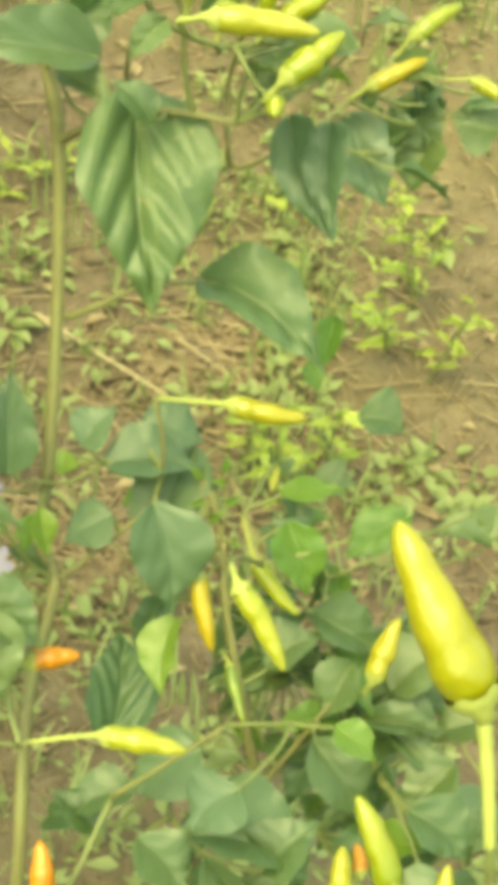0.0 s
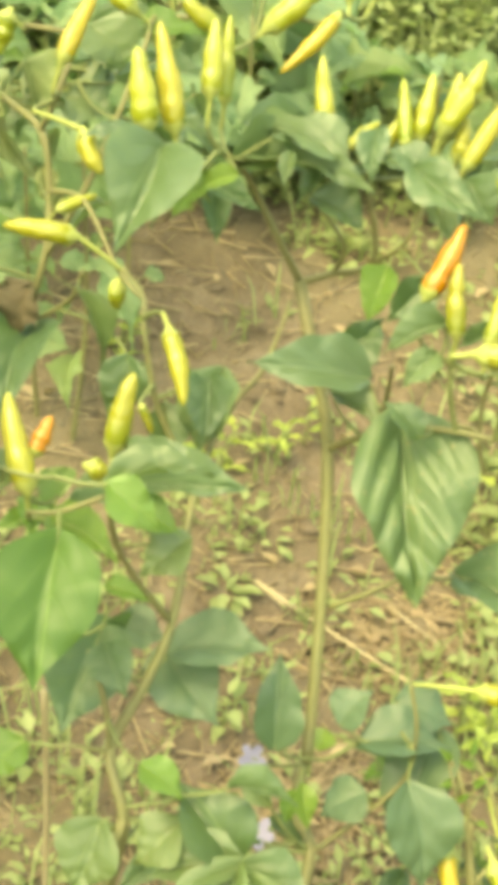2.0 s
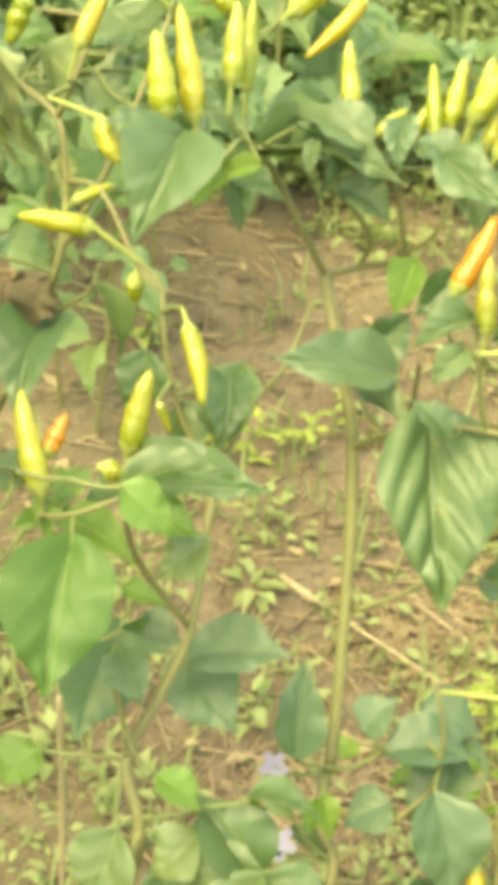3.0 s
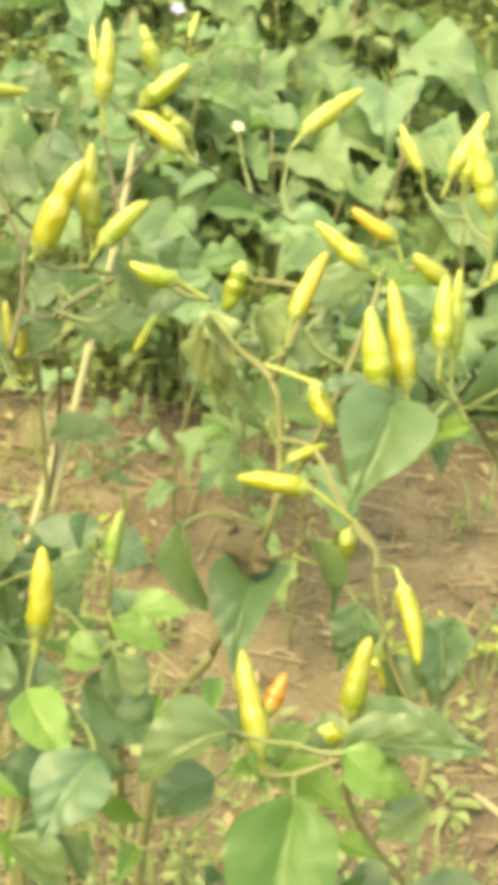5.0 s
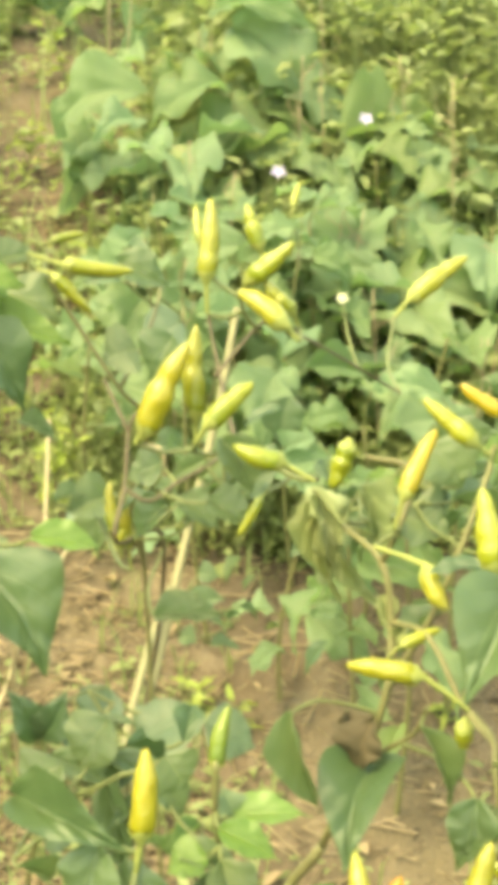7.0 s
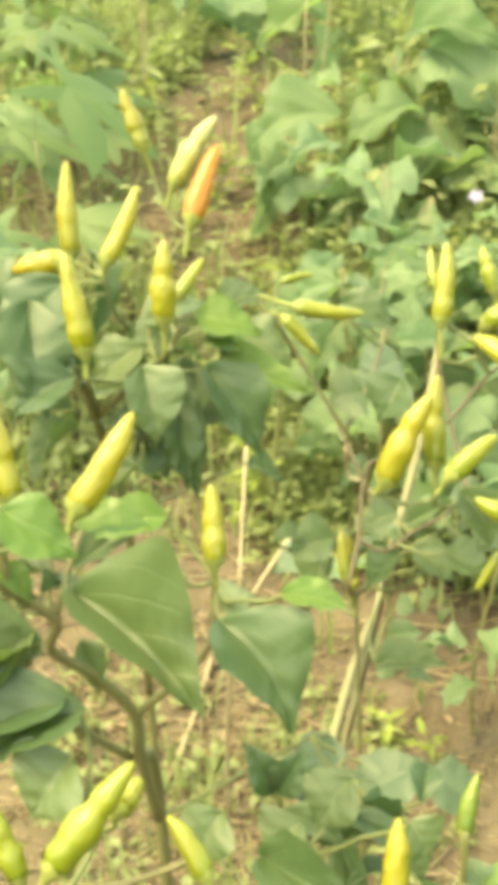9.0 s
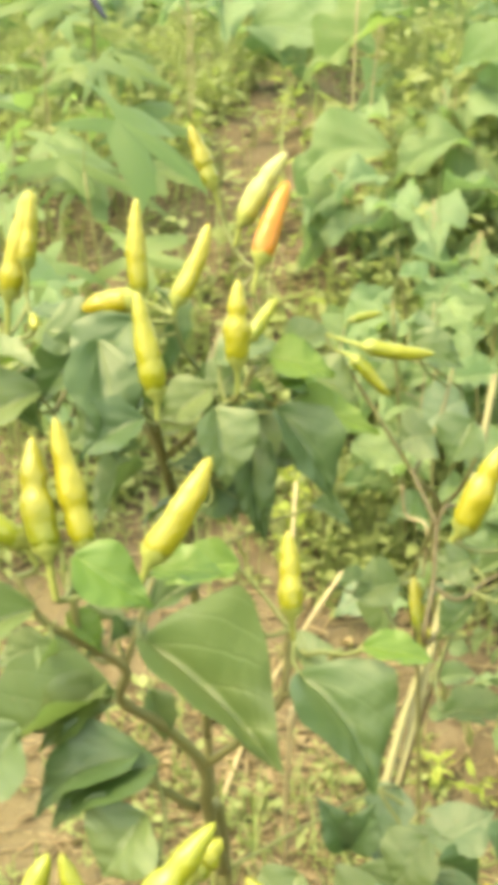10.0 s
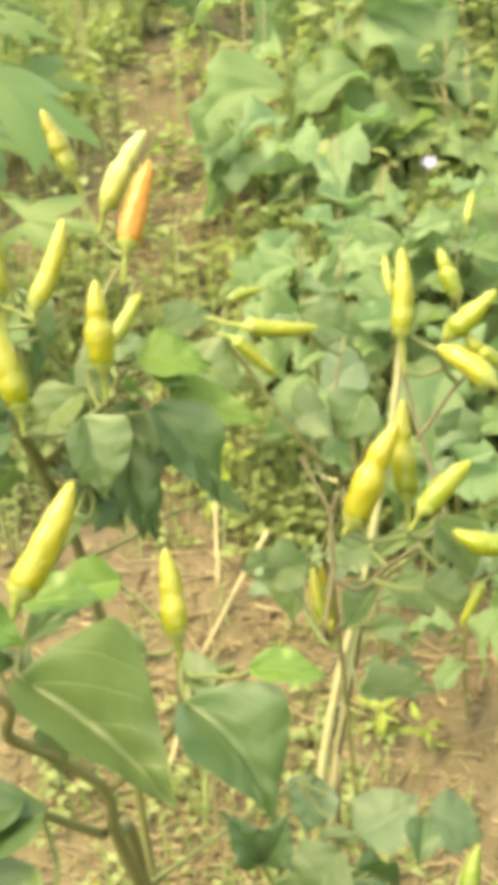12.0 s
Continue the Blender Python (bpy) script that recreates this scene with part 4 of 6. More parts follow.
plant_a.foliage((0.273, 0.616, 0.852), (0.032, 0.048, 0.024), 12, 0.0235)
plant_a.foliage((0.140, 0.753, 0.923), (0.053, 0.044, 0.015), 10, 0.0281)
plant_a.foliage((0.388, 0.720, 0.777), (0.047, 0.052, 0.028), 12, 0.0284)

plant_b = Plant("low leafy chilli plant with hanging yellow and orange fruit", fresh=0.4)
plant_b.stem([(0.320, 0.486, 0.336), (0.297, 0.492, 0.437), (0.283, 0.511, 0.503), (0.273, 0.537, 0.553), (0.271, 0.558, 0.587)], 0.0040, 0.0035)
plant_b.stem([(0.271, 0.558, 0.587), (0.267, 0.576, 0.605), (0.260, 0.587, 0.613)], 0.0022, 0.0016)
plant_b.stem([(0.273, 0.537, 0.553), (0.296, 0.554, 0.579), (0.285, 0.571, 0.593)], 0.0022, 0.0016)
plant_b.stem([(0.297, 0.492, 0.437), (0.328, 0.502, 0.486), (0.349, 0.515, 0.508)], 0.0022, 0.0016)
plant_b.stem([(0.297, 0.492, 0.437), (0.320, 0.486, 0.336), (0.319, 0.496, 0.168), (0.330, 0.506, -0.012)], 0.0040, 0.0040)
plant_b.pepper((0.255, 0.542, 0.577), (0.261, 0.514, 0.546), 0.0116, "gold", (0.261, 0.552, 0.583))
plant_b.pepper((0.251, 0.467, 0.653), (0.270, 0.437, 0.623), 0.0123, "pale", (0.249, 0.478, 0.657))
plant_b.pepper((0.289, 0.546, 0.582), (0.310, 0.520, 0.564), 0.0117, "lime", (0.284, 0.568, 0.596))
plant_b.pepper((0.354, 0.497, 0.530), (0.371, 0.518, 0.555), 0.0138, "yellow", (0.350, 0.496, 0.517))
plant_b.pepper((0.271, 0.510, 0.537), (0.275, 0.481, 0.521), 0.0068, "green", (0.269, 0.522, 0.535))
plant_b.pepper((0.310, 0.596, 0.604), (0.304, 0.583, 0.598), 0.0045, "pale", (0.311, 0.604, 0.599))
plant_b.stem([(0.270, 0.545, 0.578), (0.264, 0.563, 0.596), (0.260, 0.582, 0.613)], 0.0014, 0.0008)
plant_b.stem([(0.267, 0.552, 0.585), (0.274, 0.568, 0.604), (0.275, 0.590, 0.613)], 0.0014, 0.0008)
plant_b.stem([(0.285, 0.529, 0.598), (0.283, 0.565, 0.605), (0.278, 0.588, 0.612)], 0.0016, 0.0010)
plant_b.leaf((0.260, 0.582, 0.613), (0.254, 0.585, 0.622), 0.0050, (0.1, -0.6, 0.8), FRESH_LEAVES)
plant_b.leaf((0.261, 0.573, 0.604), (0.252, 0.570, 0.605), 0.0050, (0.1, -0.6, 0.8), FRESH_LEAVES)
plant_b.leaf((0.264, 0.565, 0.598), (0.271, 0.563, 0.606), 0.0050, (0.1, -0.6, 0.8), FRESH_LEAVES)
plant_b.leaf((0.274, 0.569, 0.605), (0.281, 0.566, 0.612), 0.0050, (0.1, -0.6, 0.8), FRESH_LEAVES)
plant_b.leaf((0.273, 0.582, 0.618), (0.275, 0.584, 0.629), 0.0050, (0.1, -0.6, 0.8), FRESH_LEAVES)
plant_b.leaf((0.273, 0.576, 0.613), (0.265, 0.577, 0.618), 0.0050, (0.1, -0.6, 0.8), FRESH_LEAVES)
plant_b.leaf((0.266, 0.556, 0.589), (0.257, 0.552, 0.588), 0.0050, (0.1, -0.6, 0.8), FRESH_LEAVES)
plant_b.leaf((0.275, 0.554, 0.590), (0.280, 0.547, 0.592), 0.0050, (0.1, -0.6, 0.8), FRESH_LEAVES)
plant_b.leaf((0.261, 0.608, 0.610), (0.232, 0.550, 0.563), 0.0492, (-0.399, -0.441, 0.804), GREY_LEAVES)
plant_b.leaf((0.205, 0.501, 0.501), (0.214, 0.551, 0.532), 0.0460, (0.203, -0.535, 0.820), QUILTED_LEAVES)
plant_b.leaf((0.241, 0.528, 0.558), (0.228, 0.490, 0.539), 0.0264, (-0.659, -0.140, 0.739))
plant_b.leaf((0.332, 0.544, 0.532), (0.369, 0.520, 0.520), 0.0320, (0.027, -0.390, 0.920))
plant_b.leaf((0.300, 0.520, 0.520), (0.329, 0.524, 0.536), 0.0375, (-0.468, -0.084, 0.880))
plant_b.leaf((0.350, 0.520, 0.513), (0.329, 0.504, 0.488), 0.0338, (-0.551, -0.408, 0.728))
plant_b.leaf((0.383, 0.519, 0.486), (0.418, 0.528, 0.509), 0.0513, (-0.535, -0.044, 0.844))
plant_b.leaf((0.399, 0.494, 0.479), (0.360, 0.508, 0.478), 0.0369, (-0.028, -0.036, 0.999))
plant_b.leaf((0.433, 0.649, 0.485), (0.391, 0.645, 0.465), 0.0368, (-0.397, -0.256, 0.881))
plant_b.leaf((0.301, 0.540, 0.615), (0.309, 0.515, 0.583), 0.0305, (-0.120, -0.790, 0.602), FRESH_LEAVES)
plant_b.leaf((0.304, 0.563, 0.617), (0.338, 0.559, 0.623), 0.0169, (-0.207, -0.455, 0.866), FRESH_LEAVES)
plant_b.leaf((0.352, 0.514, 0.641), (0.322, 0.506, 0.621), 0.0270, (-0.497, -0.270, 0.825), HEART_LEAVES)
plant_b.leaf((0.314, 0.449, 0.554), (0.332, 0.431, 0.543), 0.0213, (0.021, -0.535, 0.845), FRESH_LEAVES)
plant_b.leaf((0.309, 0.584, 0.565), (0.334, 0.562, 0.551), 0.0421, (0.164, -0.378, 0.911))
plant_b.leaf((0.466, 0.603, 0.515), (0.426, 0.620, 0.518), 0.0280, (0.003, -0.126, 0.992))
plant_b.leaf((0.250, 0.415, 0.560), (0.228, 0.405, 0.540), 0.0453, (-0.568, -0.235, 0.789), GREY_LEAVES)
plant_b.leaf((0.236, 0.428, 0.502), (0.298, 0.397, 0.494), 0.0517, (0.101, -0.072, 0.992))
plant_b.leaf((0.246, 0.467, 0.521), (0.206, 0.462, 0.500), 0.0528, (-0.464, -0.056, 0.884), GREY_LEAVES)
plant_b.leaf((0.323, 0.483, 0.490), (0.345, 0.447, 0.460), 0.0397, (0.045, -0.612, 0.790))
plant_b.leaf((0.404, 0.466, 0.477), (0.370, 0.455, 0.453), 0.0391, (-0.550, -0.129, 0.825))
plant_b.leaf((0.442, 0.502, 0.465), (0.407, 0.501, 0.450), 0.0445, (-0.400, 0.154, 0.903))
plant_b.leaf((0.210, 0.432, 0.497), (0.229, 0.407, 0.478), 0.0365, (0.158, -0.521, 0.839))
plant_b.leaf((0.194, 0.465, 0.460), (0.171, 0.486, 0.473), 0.0304, (0.223, -0.318, 0.921))
plant_b.leaf((0.214, 0.476, 0.479), (0.176, 0.474, 0.462), 0.0327, (-0.407, -0.032, 0.913))
plant_b.leaf((0.273, 0.407, 0.495), (0.300, 0.419, 0.518), 0.0384, (-0.587, -0.189, 0.787))
plant_b.leaf((0.365, 0.431, 0.491), (0.393, 0.405, 0.474), 0.0405, (0.124, -0.425, 0.897))
plant_b.leaf((0.428, 0.884, 0.797), (0.372, 0.906, 0.808), 0.0276, (-0.078, -0.587, 0.806))
plant_b.leaf((0.438, 0.563, 0.592), (0.430, 0.551, 0.577), 0.0270, (-0.162, -0.741, 0.652))
plant_b.leaf((0.389, 0.717, 0.475), (0.407, 0.702, 0.466), 0.0368, (0.114, -0.396, 0.911))
plant_b.leaf((0.509, 0.917, 0.341), (0.546, 0.898, 0.336), 0.0517, (-0.032, -0.334, 0.942))
plant_b.leaf((0.378, 0.541, 0.436), (0.414, 0.572, 0.498), 0.0447, (-0.292, -0.300, 0.908), GREY_LEAVES)
plant_b.leaf((0.362, 0.503, 0.480), (0.408, 0.482, 0.491), 0.0261, (-0.180, -0.184, 0.966))
plant_b.leaf((0.374, 0.496, 0.478), (0.405, 0.461, 0.468), 0.0241, (-0.028, -0.285, 0.958), SHADED_LEAVES)
plant_b.leaf((0.368, 0.549, 0.500), (0.334, 0.562, 0.516), 0.0212, (-0.334, -0.144, 0.932), SHADED_LEAVES)
plant_b.leaf((0.376, 0.541, 0.406), (0.396, 0.497, 0.382), 0.0566, (-0.207, -0.322, 0.924), GREY_LEAVES)
plant_b.leaf((0.462, 0.495, 0.390), (0.415, 0.476, 0.368), 0.0456, (-0.207, -0.322, 0.924), GREY_LEAVES)
plant_b.leaf((0.354, 0.522, 0.467), (0.358, 0.542, 0.505), 0.0226, (-0.040, -0.432, 0.901), GREY_LEAVES)
plant_b.leaf((0.343, 0.508, 0.479), (0.303, 0.506, 0.476), 0.0214, (-0.258, -0.164, 0.952))
plant_b.leaf((0.337, 0.509, 0.447), (0.313, 0.486, 0.428), 0.0287, (-0.450, -0.252, 0.857), SHADED_LEAVES)
plant_b.leaf((0.431, 0.553, 0.424), (0.472, 0.545, 0.448), 0.0295, (-0.110, -0.269, 0.957), GREY_LEAVES)
plant_b.foliage((0.338, 0.545, 0.469), (0.073, 0.070, 0.038), 26, 0.0341)
plant_b.foliage((0.318, 0.467, 0.432), (0.108, 0.087, 0.040), 34, 0.0361)
plant_b.foliage((0.348, 0.630, 0.497), (0.034, 0.095, 0.029), 12, 0.0286)
plant_b.foliage((0.416, 0.539, 0.383), (0.063, 0.108, 0.086), 34, 0.0369)
plant_b.foliage((0.269, 0.645, 0.516), (0.038, 0.074, 0.044), 10, 0.0349)

plant_c = Plant("chilli plant with a forked green stem and broad drooping leaves", fresh=0.4)
plant_c.stem([(0.057, 0.524, 0.580), (0.065, 0.534, 0.627), (0.058, 0.555, 0.656), (0.075, 0.572, 0.685), (0.088, 0.585, 0.709), (0.096, 0.603, 0.737), (0.106, 0.645, 0.770), (0.128, 0.681, 0.798), (0.150, 0.713, 0.805), (0.169, 0.749, 0.830)], 0.0050, 0.0018)
plant_c.stem([(0.065, 0.534, 0.627), (0.057, 0.524, 0.580), (0.056, 0.534, 0.290), (0.067, 0.544, -0.012)], 0.0050, 0.0050)
plant_c.stem([(0.058, 0.555, 0.656), (0.040, 0.553, 0.663), (0.027, 0.555, 0.662)], 0.0022, 0.0016)
plant_c.stem([(0.058, 0.555, 0.656), (0.054, 0.558, 0.690), (0.045, 0.561, 0.723)], 0.0024, 0.0018)
plant_c.stem([(0.091, 0.590, 0.716), (0.061, 0.580, 0.771), (0.053, 0.570, 0.816), (0.054, 0.565, 0.840)], 0.0026, 0.0018)
plant_c.stem([(0.053, 0.570, 0.816), (0.029, 0.569, 0.807), (0.014, 0.570, 0.806)], 0.0022, 0.0016)
plant_c.stem([(0.106, 0.645, 0.770), (0.085, 0.663, 0.806), (0.076, 0.673, 0.849), (0.075, 0.685, 0.866), (0.064, 0.695, 0.877)], 0.0024, 0.0018)
plant_c.stem([(0.158, 0.506, 0.489), (0.150, 0.481, 0.525), (0.146, 0.429, 0.598)], 0.0020, 0.0016)
plant_c.stem([(0.180, 0.564, 0.558), (0.206, 0.571, 0.576), (0.235, 0.582, 0.598), (0.237, 0.581, 0.637), (0.231, 0.589, 0.669)], 0.0022, 0.0016)
plant_c.stem([(0.197, 0.451, 0.512), (0.224, 0.447, 0.544), (0.247, 0.443, 0.574)], 0.0022, 0.0016)
plant_c.pepper((0.055, 0.569, 0.846), (0.064, 0.582, 0.879), 0.0130, "olive", (0.053, 0.562, 0.828))
plant_c.pepper((0.044, 0.564, 0.837), (0.052, 0.563, 0.835), 0.0104, "lime", (0.052, 0.561, 0.826))
plant_c.pepper((0.086, 0.641, 0.867), (0.092, 0.614, 0.840), 0.0106, "yellow", (0.083, 0.651, 0.874))
plant_c.pepper((0.013, 0.592, 0.806), (0.004, 0.627, 0.840), 0.0136, "pale", (0.014, 0.588, 0.793))
plant_c.pepper((0.017, 0.608, 0.816), (0.026, 0.621, 0.830), 0.0099, "orange", (0.014, 0.608, 0.805))
plant_c.pepper((0.073, 0.636, 0.826), (0.079, 0.631, 0.812), 0.0051, "olive", (0.072, 0.642, 0.824))
plant_c.pepper((0.155, 0.482, 0.593), (0.180, 0.483, 0.592), 0.0116, "orange", (0.146, 0.486, 0.587))
plant_c.pepper((0.182, 0.423, 0.606), (0.219, 0.411, 0.603), 0.0120, "pale", (0.146, 0.432, 0.595))
plant_c.pepper((0.150, 0.386, 0.529), (0.151, 0.406, 0.551), 0.0133, "orange", (0.149, 0.382, 0.514))
plant_c.pepper((0.270, 0.577, 0.672), (0.309, 0.567, 0.669), 0.0129, "yellow", (0.232, 0.592, 0.666))
plant_c.leaf((0.027, 0.535, 0.809), (0.018, 0.484, 0.768), 0.0545, (-0.028, -0.704, 0.710), HEART_LEAVES)
plant_c.leaf((0.051, 0.592, 0.703), (0.033, 0.545, 0.681), 0.0482, (0.013, -0.626, 0.780), SHADED_HEART_LEAVES)
plant_c.leaf((0.054, 0.561, 0.726), (0.062, 0.532, 0.717), 0.0265, (-0.449, -0.379, 0.809))
plant_c.leaf((0.064, 0.599, 0.799), (0.124, 0.578, 0.817), 0.0328, (-0.338, -0.197, 0.920))
plant_c.leaf((0.112, 0.670, 0.823), (0.104, 0.635, 0.802), 0.0302, (-0.180, -0.486, 0.855))
plant_c.leaf((0.089, 0.671, 0.804), (0.092, 0.654, 0.779), 0.0298, (0.306, -0.758, 0.576))
plant_c.leaf((0.078, 0.700, 0.812), (0.057, 0.685, 0.784), 0.0304, (-0.408, -0.636, 0.655))
plant_c.leaf((0.093, 0.594, 0.692), (0.144, 0.574, 0.709), 0.0434, (-0.332, -0.077, 0.940), GREY_LEAVES)
plant_c.leaf((0.090, 0.610, 0.683), (0.120, 0.568, 0.662), 0.0481, (-0.013, -0.459, 0.888), GREY_LEAVES)
plant_c.leaf((0.063, 0.619, 0.688), (0.091, 0.611, 0.685), 0.0327, (0.013, -0.293, 0.956), GREY_LEAVES)
plant_c.leaf((0.094, 0.573, 0.786), (0.069, 0.567, 0.770), 0.0302, (-0.378, -0.505, 0.776))
plant_c.leaf((0.065, 0.580, 0.803), (0.090, 0.568, 0.793), 0.0227, (0.013, -0.620, 0.785), FRESH_LEAVES)
plant_c.leaf((0.030, 0.616, 0.783), (0.019, 0.625, 0.794), 0.0238, (0.151, -0.654, 0.741))
plant_c.leaf((0.154, 0.582, 0.629), (0.160, 0.612, 0.675), 0.0328, (0.081, -0.838, 0.540), GREY_LEAVES)
plant_c.leaf((0.072, 0.518, 0.683), (0.092, 0.505, 0.670), 0.0203, (0.169, -0.572, 0.803))
plant_c.leaf((0.052, 0.528, 0.630), (0.034, 0.510, 0.599), 0.0426, (-0.412, -0.670, 0.617))
plant_c.leaf((0.011, 0.558, 0.663), (-0.007, 0.549, 0.644), 0.0288, (-0.455, -0.550, 0.701))
plant_c.leaf((0.197, 0.603, 0.625), (0.217, 0.611, 0.643), 0.0304, (-0.447, -0.521, 0.727), GREY_LEAVES)
plant_c.leaf((0.234, 0.618, 0.627), (0.268, 0.606, 0.619), 0.0399, (0.050, -0.457, 0.888), GREY_LEAVES)
plant_c.leaf((0.210, 0.595, 0.618), (0.263, 0.585, 0.617), 0.0421, (-0.037, -0.235, 0.971), GREY_LEAVES)
plant_c.leaf((0.230, 0.559, 0.618), (0.236, 0.524, 0.568), 0.0524, (0.037, -0.813, 0.582), GREY_LEAVES)
plant_c.leaf((0.211, 0.578, 0.593), (0.184, 0.574, 0.580), 0.0383, (-0.427, -0.172, 0.888), GREY_LEAVES)
plant_c.leaf((0.188, 0.602, 0.621), (0.184, 0.595, 0.610), 0.0203, (-0.496, -0.664, 0.560))
plant_c.leaf((0.119, 0.671, 0.826), (0.106, 0.651, 0.784), 0.0373, (-0.430, -0.763, 0.482))
plant_c.leaf((0.122, 0.506, 0.626), (0.094, 0.536, 0.656), 0.0456, (0.203, -0.601, 0.773))
plant_c.leaf((0.123, 0.498, 0.629), (0.075, 0.501, 0.616), 0.0348, (-0.262, -0.294, 0.919))
plant_c.leaf((0.122, 0.491, 0.635), (0.090, 0.468, 0.592), 0.0446, (-0.439, -0.611, 0.659))
plant_c.leaf((0.124, 0.487, 0.630), (0.134, 0.456, 0.591), 0.0380, (0.149, -0.754, 0.639))
plant_c.leaf((0.128, 0.496, 0.629), (0.161, 0.476, 0.612), 0.0348, (0.198, -0.398, 0.896))
plant_c.leaf((0.119, 0.516, 0.667), (0.153, 0.505, 0.665), 0.0169, (0.011, -0.216, 0.976))
plant_c.leaf((0.093, 0.521, 0.635), (0.069, 0.513, 0.616), 0.0352, (-0.460, -0.447, 0.767))
plant_c.foliage((0.118, 0.545, 0.565), (0.041, 0.074, 0.060), 14, 0.0348)

plant_d = Plant("chilli plant with drooping half-wilted leaves and pale fruit")
plant_d.stem([(-0.014, 0.765, 0.741), (0.010, 0.758, 0.807), (0.023, 0.758, 0.850), (0.026, 0.775, 0.886), (0.021, 0.789, 0.916), (-0.000, 0.837, 0.917)], 0.0036, 0.0026)
plant_d.stem([(-0.014, 0.765, 0.741), (-0.044, 0.772, 0.675), (-0.072, 0.790, 0.450), (-0.075, 0.800, -0.011)], 0.0046, 0.0060)
plant_d.stem([(0.020, 0.759, 0.810), (0.039, 0.749, 0.830), (0.045, 0.740, 0.852)], 0.0022, 0.0018)
plant_d.stem([(0.026, 0.775, 0.886), (0.045, 0.749, 0.891), (0.063, 0.718, 0.865), (0.077, 0.695, 0.857)], 0.0024, 0.0018)
plant_d.stem([(0.021, 0.789, 0.916), (0.032, 0.784, 0.946), (0.039, 0.811, 0.964), (0.013, 0.839, 0.961)], 0.0026, 0.0020)
plant_d.stem([(0.023, 0.758, 0.850), (0.052, 0.765, 0.905), (0.078, 0.793, 0.964), (0.086, 0.817, 0.976), (0.106, 0.817, 0.976)], 0.0026, 0.0020)
plant_d.pepper((0.037, 0.717, 0.885), (-0.000, 0.722, 0.888), 0.0128, "yellow", (0.065, 0.714, 0.866))
plant_d.pepper((0.033, 0.774, 0.965), (0.051, 0.797, 0.994), 0.0118, "gold", (0.027, 0.770, 0.946))
plant_d.pepper((0.002, 0.858, 0.960), (-0.008, 0.849, 0.936), 0.0130, "lime", (0.010, 0.859, 0.953))
plant_d.pepper((0.090, 0.825, 0.993), (0.066, 0.830, 1.009), 0.0104, "gold", (0.098, 0.821, 0.974))
plant_d.pepper((0.071, 0.802, 0.985), (0.044, 0.813, 1.006), 0.0121, "pale", (0.081, 0.803, 0.977))
plant_d.pepper((0.045, 0.756, 0.927), (0.055, 0.742, 0.911), 0.0131, "pale", (0.016, 0.766, 0.937))
plant_d.pepper((0.072, 0.748, 0.930), (0.072, 0.737, 0.921), 0.0093, "pale", (0.072, 0.756, 0.927))
plant_d.pepper((0.032, 0.747, 0.887), (0.053, 0.756, 0.892), 0.0076, "pale", (0.024, 0.748, 0.879))
plant_d.pepper((0.063, 0.714, 0.857), (0.063, 0.716, 0.840), 0.0105, "lime", (0.063, 0.717, 0.857))
plant_d.pepper((-0.059, 0.595, 0.910), (-0.053, 0.607, 0.933), 0.0083, "green", (-0.060, 0.596, 0.898))
plant_d.leaf((-0.030, 0.730, 0.853), (-0.017, 0.707, 0.803), 0.0199, (-0.421, -0.621, 0.661), FOLDED_LEAVES)
plant_d.leaf((0.018, 0.755, 0.806), (0.001, 0.685, 0.788), 0.0479, (-0.127, -0.620, 0.775), SHADED_LEAVES)
plant_d.leaf((0.015, 0.751, 0.835), (0.005, 0.739, 0.809), 0.0284, (-0.424, -0.746, 0.513), DEAD_LEAVES)
plant_d.leaf((-0.000, 0.769, 0.832), (0.006, 0.758, 0.807), 0.0273, (0.532, -0.702, 0.474), DEAD_LEAVES)
plant_d.leaf((0.042, 0.727, 0.845), (0.057, 0.709, 0.808), 0.0167, (0.268, -0.659, 0.702), FOLDED_LEAVES)
plant_d.leaf((-0.022, 0.886, 0.919), (-0.009, 0.845, 0.871), 0.0235, (0.360, -0.658, 0.661), WILTED_LEAVES)
plant_d.leaf((-0.000, 0.880, 0.906), (0.018, 0.840, 0.861), 0.0235, (-0.473, -0.743, 0.474), WILTED_LEAVES)
plant_d.leaf((0.021, 0.820, 0.879), (0.027, 0.811, 0.860), 0.0142, (0.246, -0.841, 0.483), WILTED_LEAVES)
plant_d.leaf((0.054, 0.897, 0.942), (0.073, 0.886, 0.919), 0.0508, (0.260, -0.780, 0.569))
plant_d.leaf((0.079, 0.815, 0.971), (0.116, 0.814, 0.970), 0.0212, (0.026, -0.497, 0.867))
plant_d.leaf((0.040, 0.879, 0.903), (0.065, 0.874, 0.893), 0.0506, (0.192, -0.602, 0.775))
plant_d.leaf((0.069, 0.696, 0.820), (0.063, 0.683, 0.791), 0.0321, (-0.372, -0.807, 0.459))
plant_d.leaf((-0.015, 0.875, 0.916), (-0.003, 0.834, 0.868), 0.0203, (-0.313, -0.755, 0.577), WILTED_LEAVES)
plant_d.leaf((0.010, 0.878, 0.923), (0.023, 0.843, 0.887), 0.0174, (0.292, -0.621, 0.727), WILTED_LEAVES)
plant_d.leaf((0.033, 0.774, 0.883), (0.029, 0.769, 0.874), 0.0098, (-0.175, -0.866, 0.468), WILTED_LEAVES)
plant_d.foliage((0.007, 0.920, 0.889), (0.037, 0.052, 0.027), 10, 0.0261)
plant_d.foliage((0.085, 0.949, 0.899), (0.038, 0.074, 0.024), 12, 0.0420)
plant_d.foliage((0.002, 1.210, 0.741), (0.057, 0.159, 0.058), 10, 0.0347)
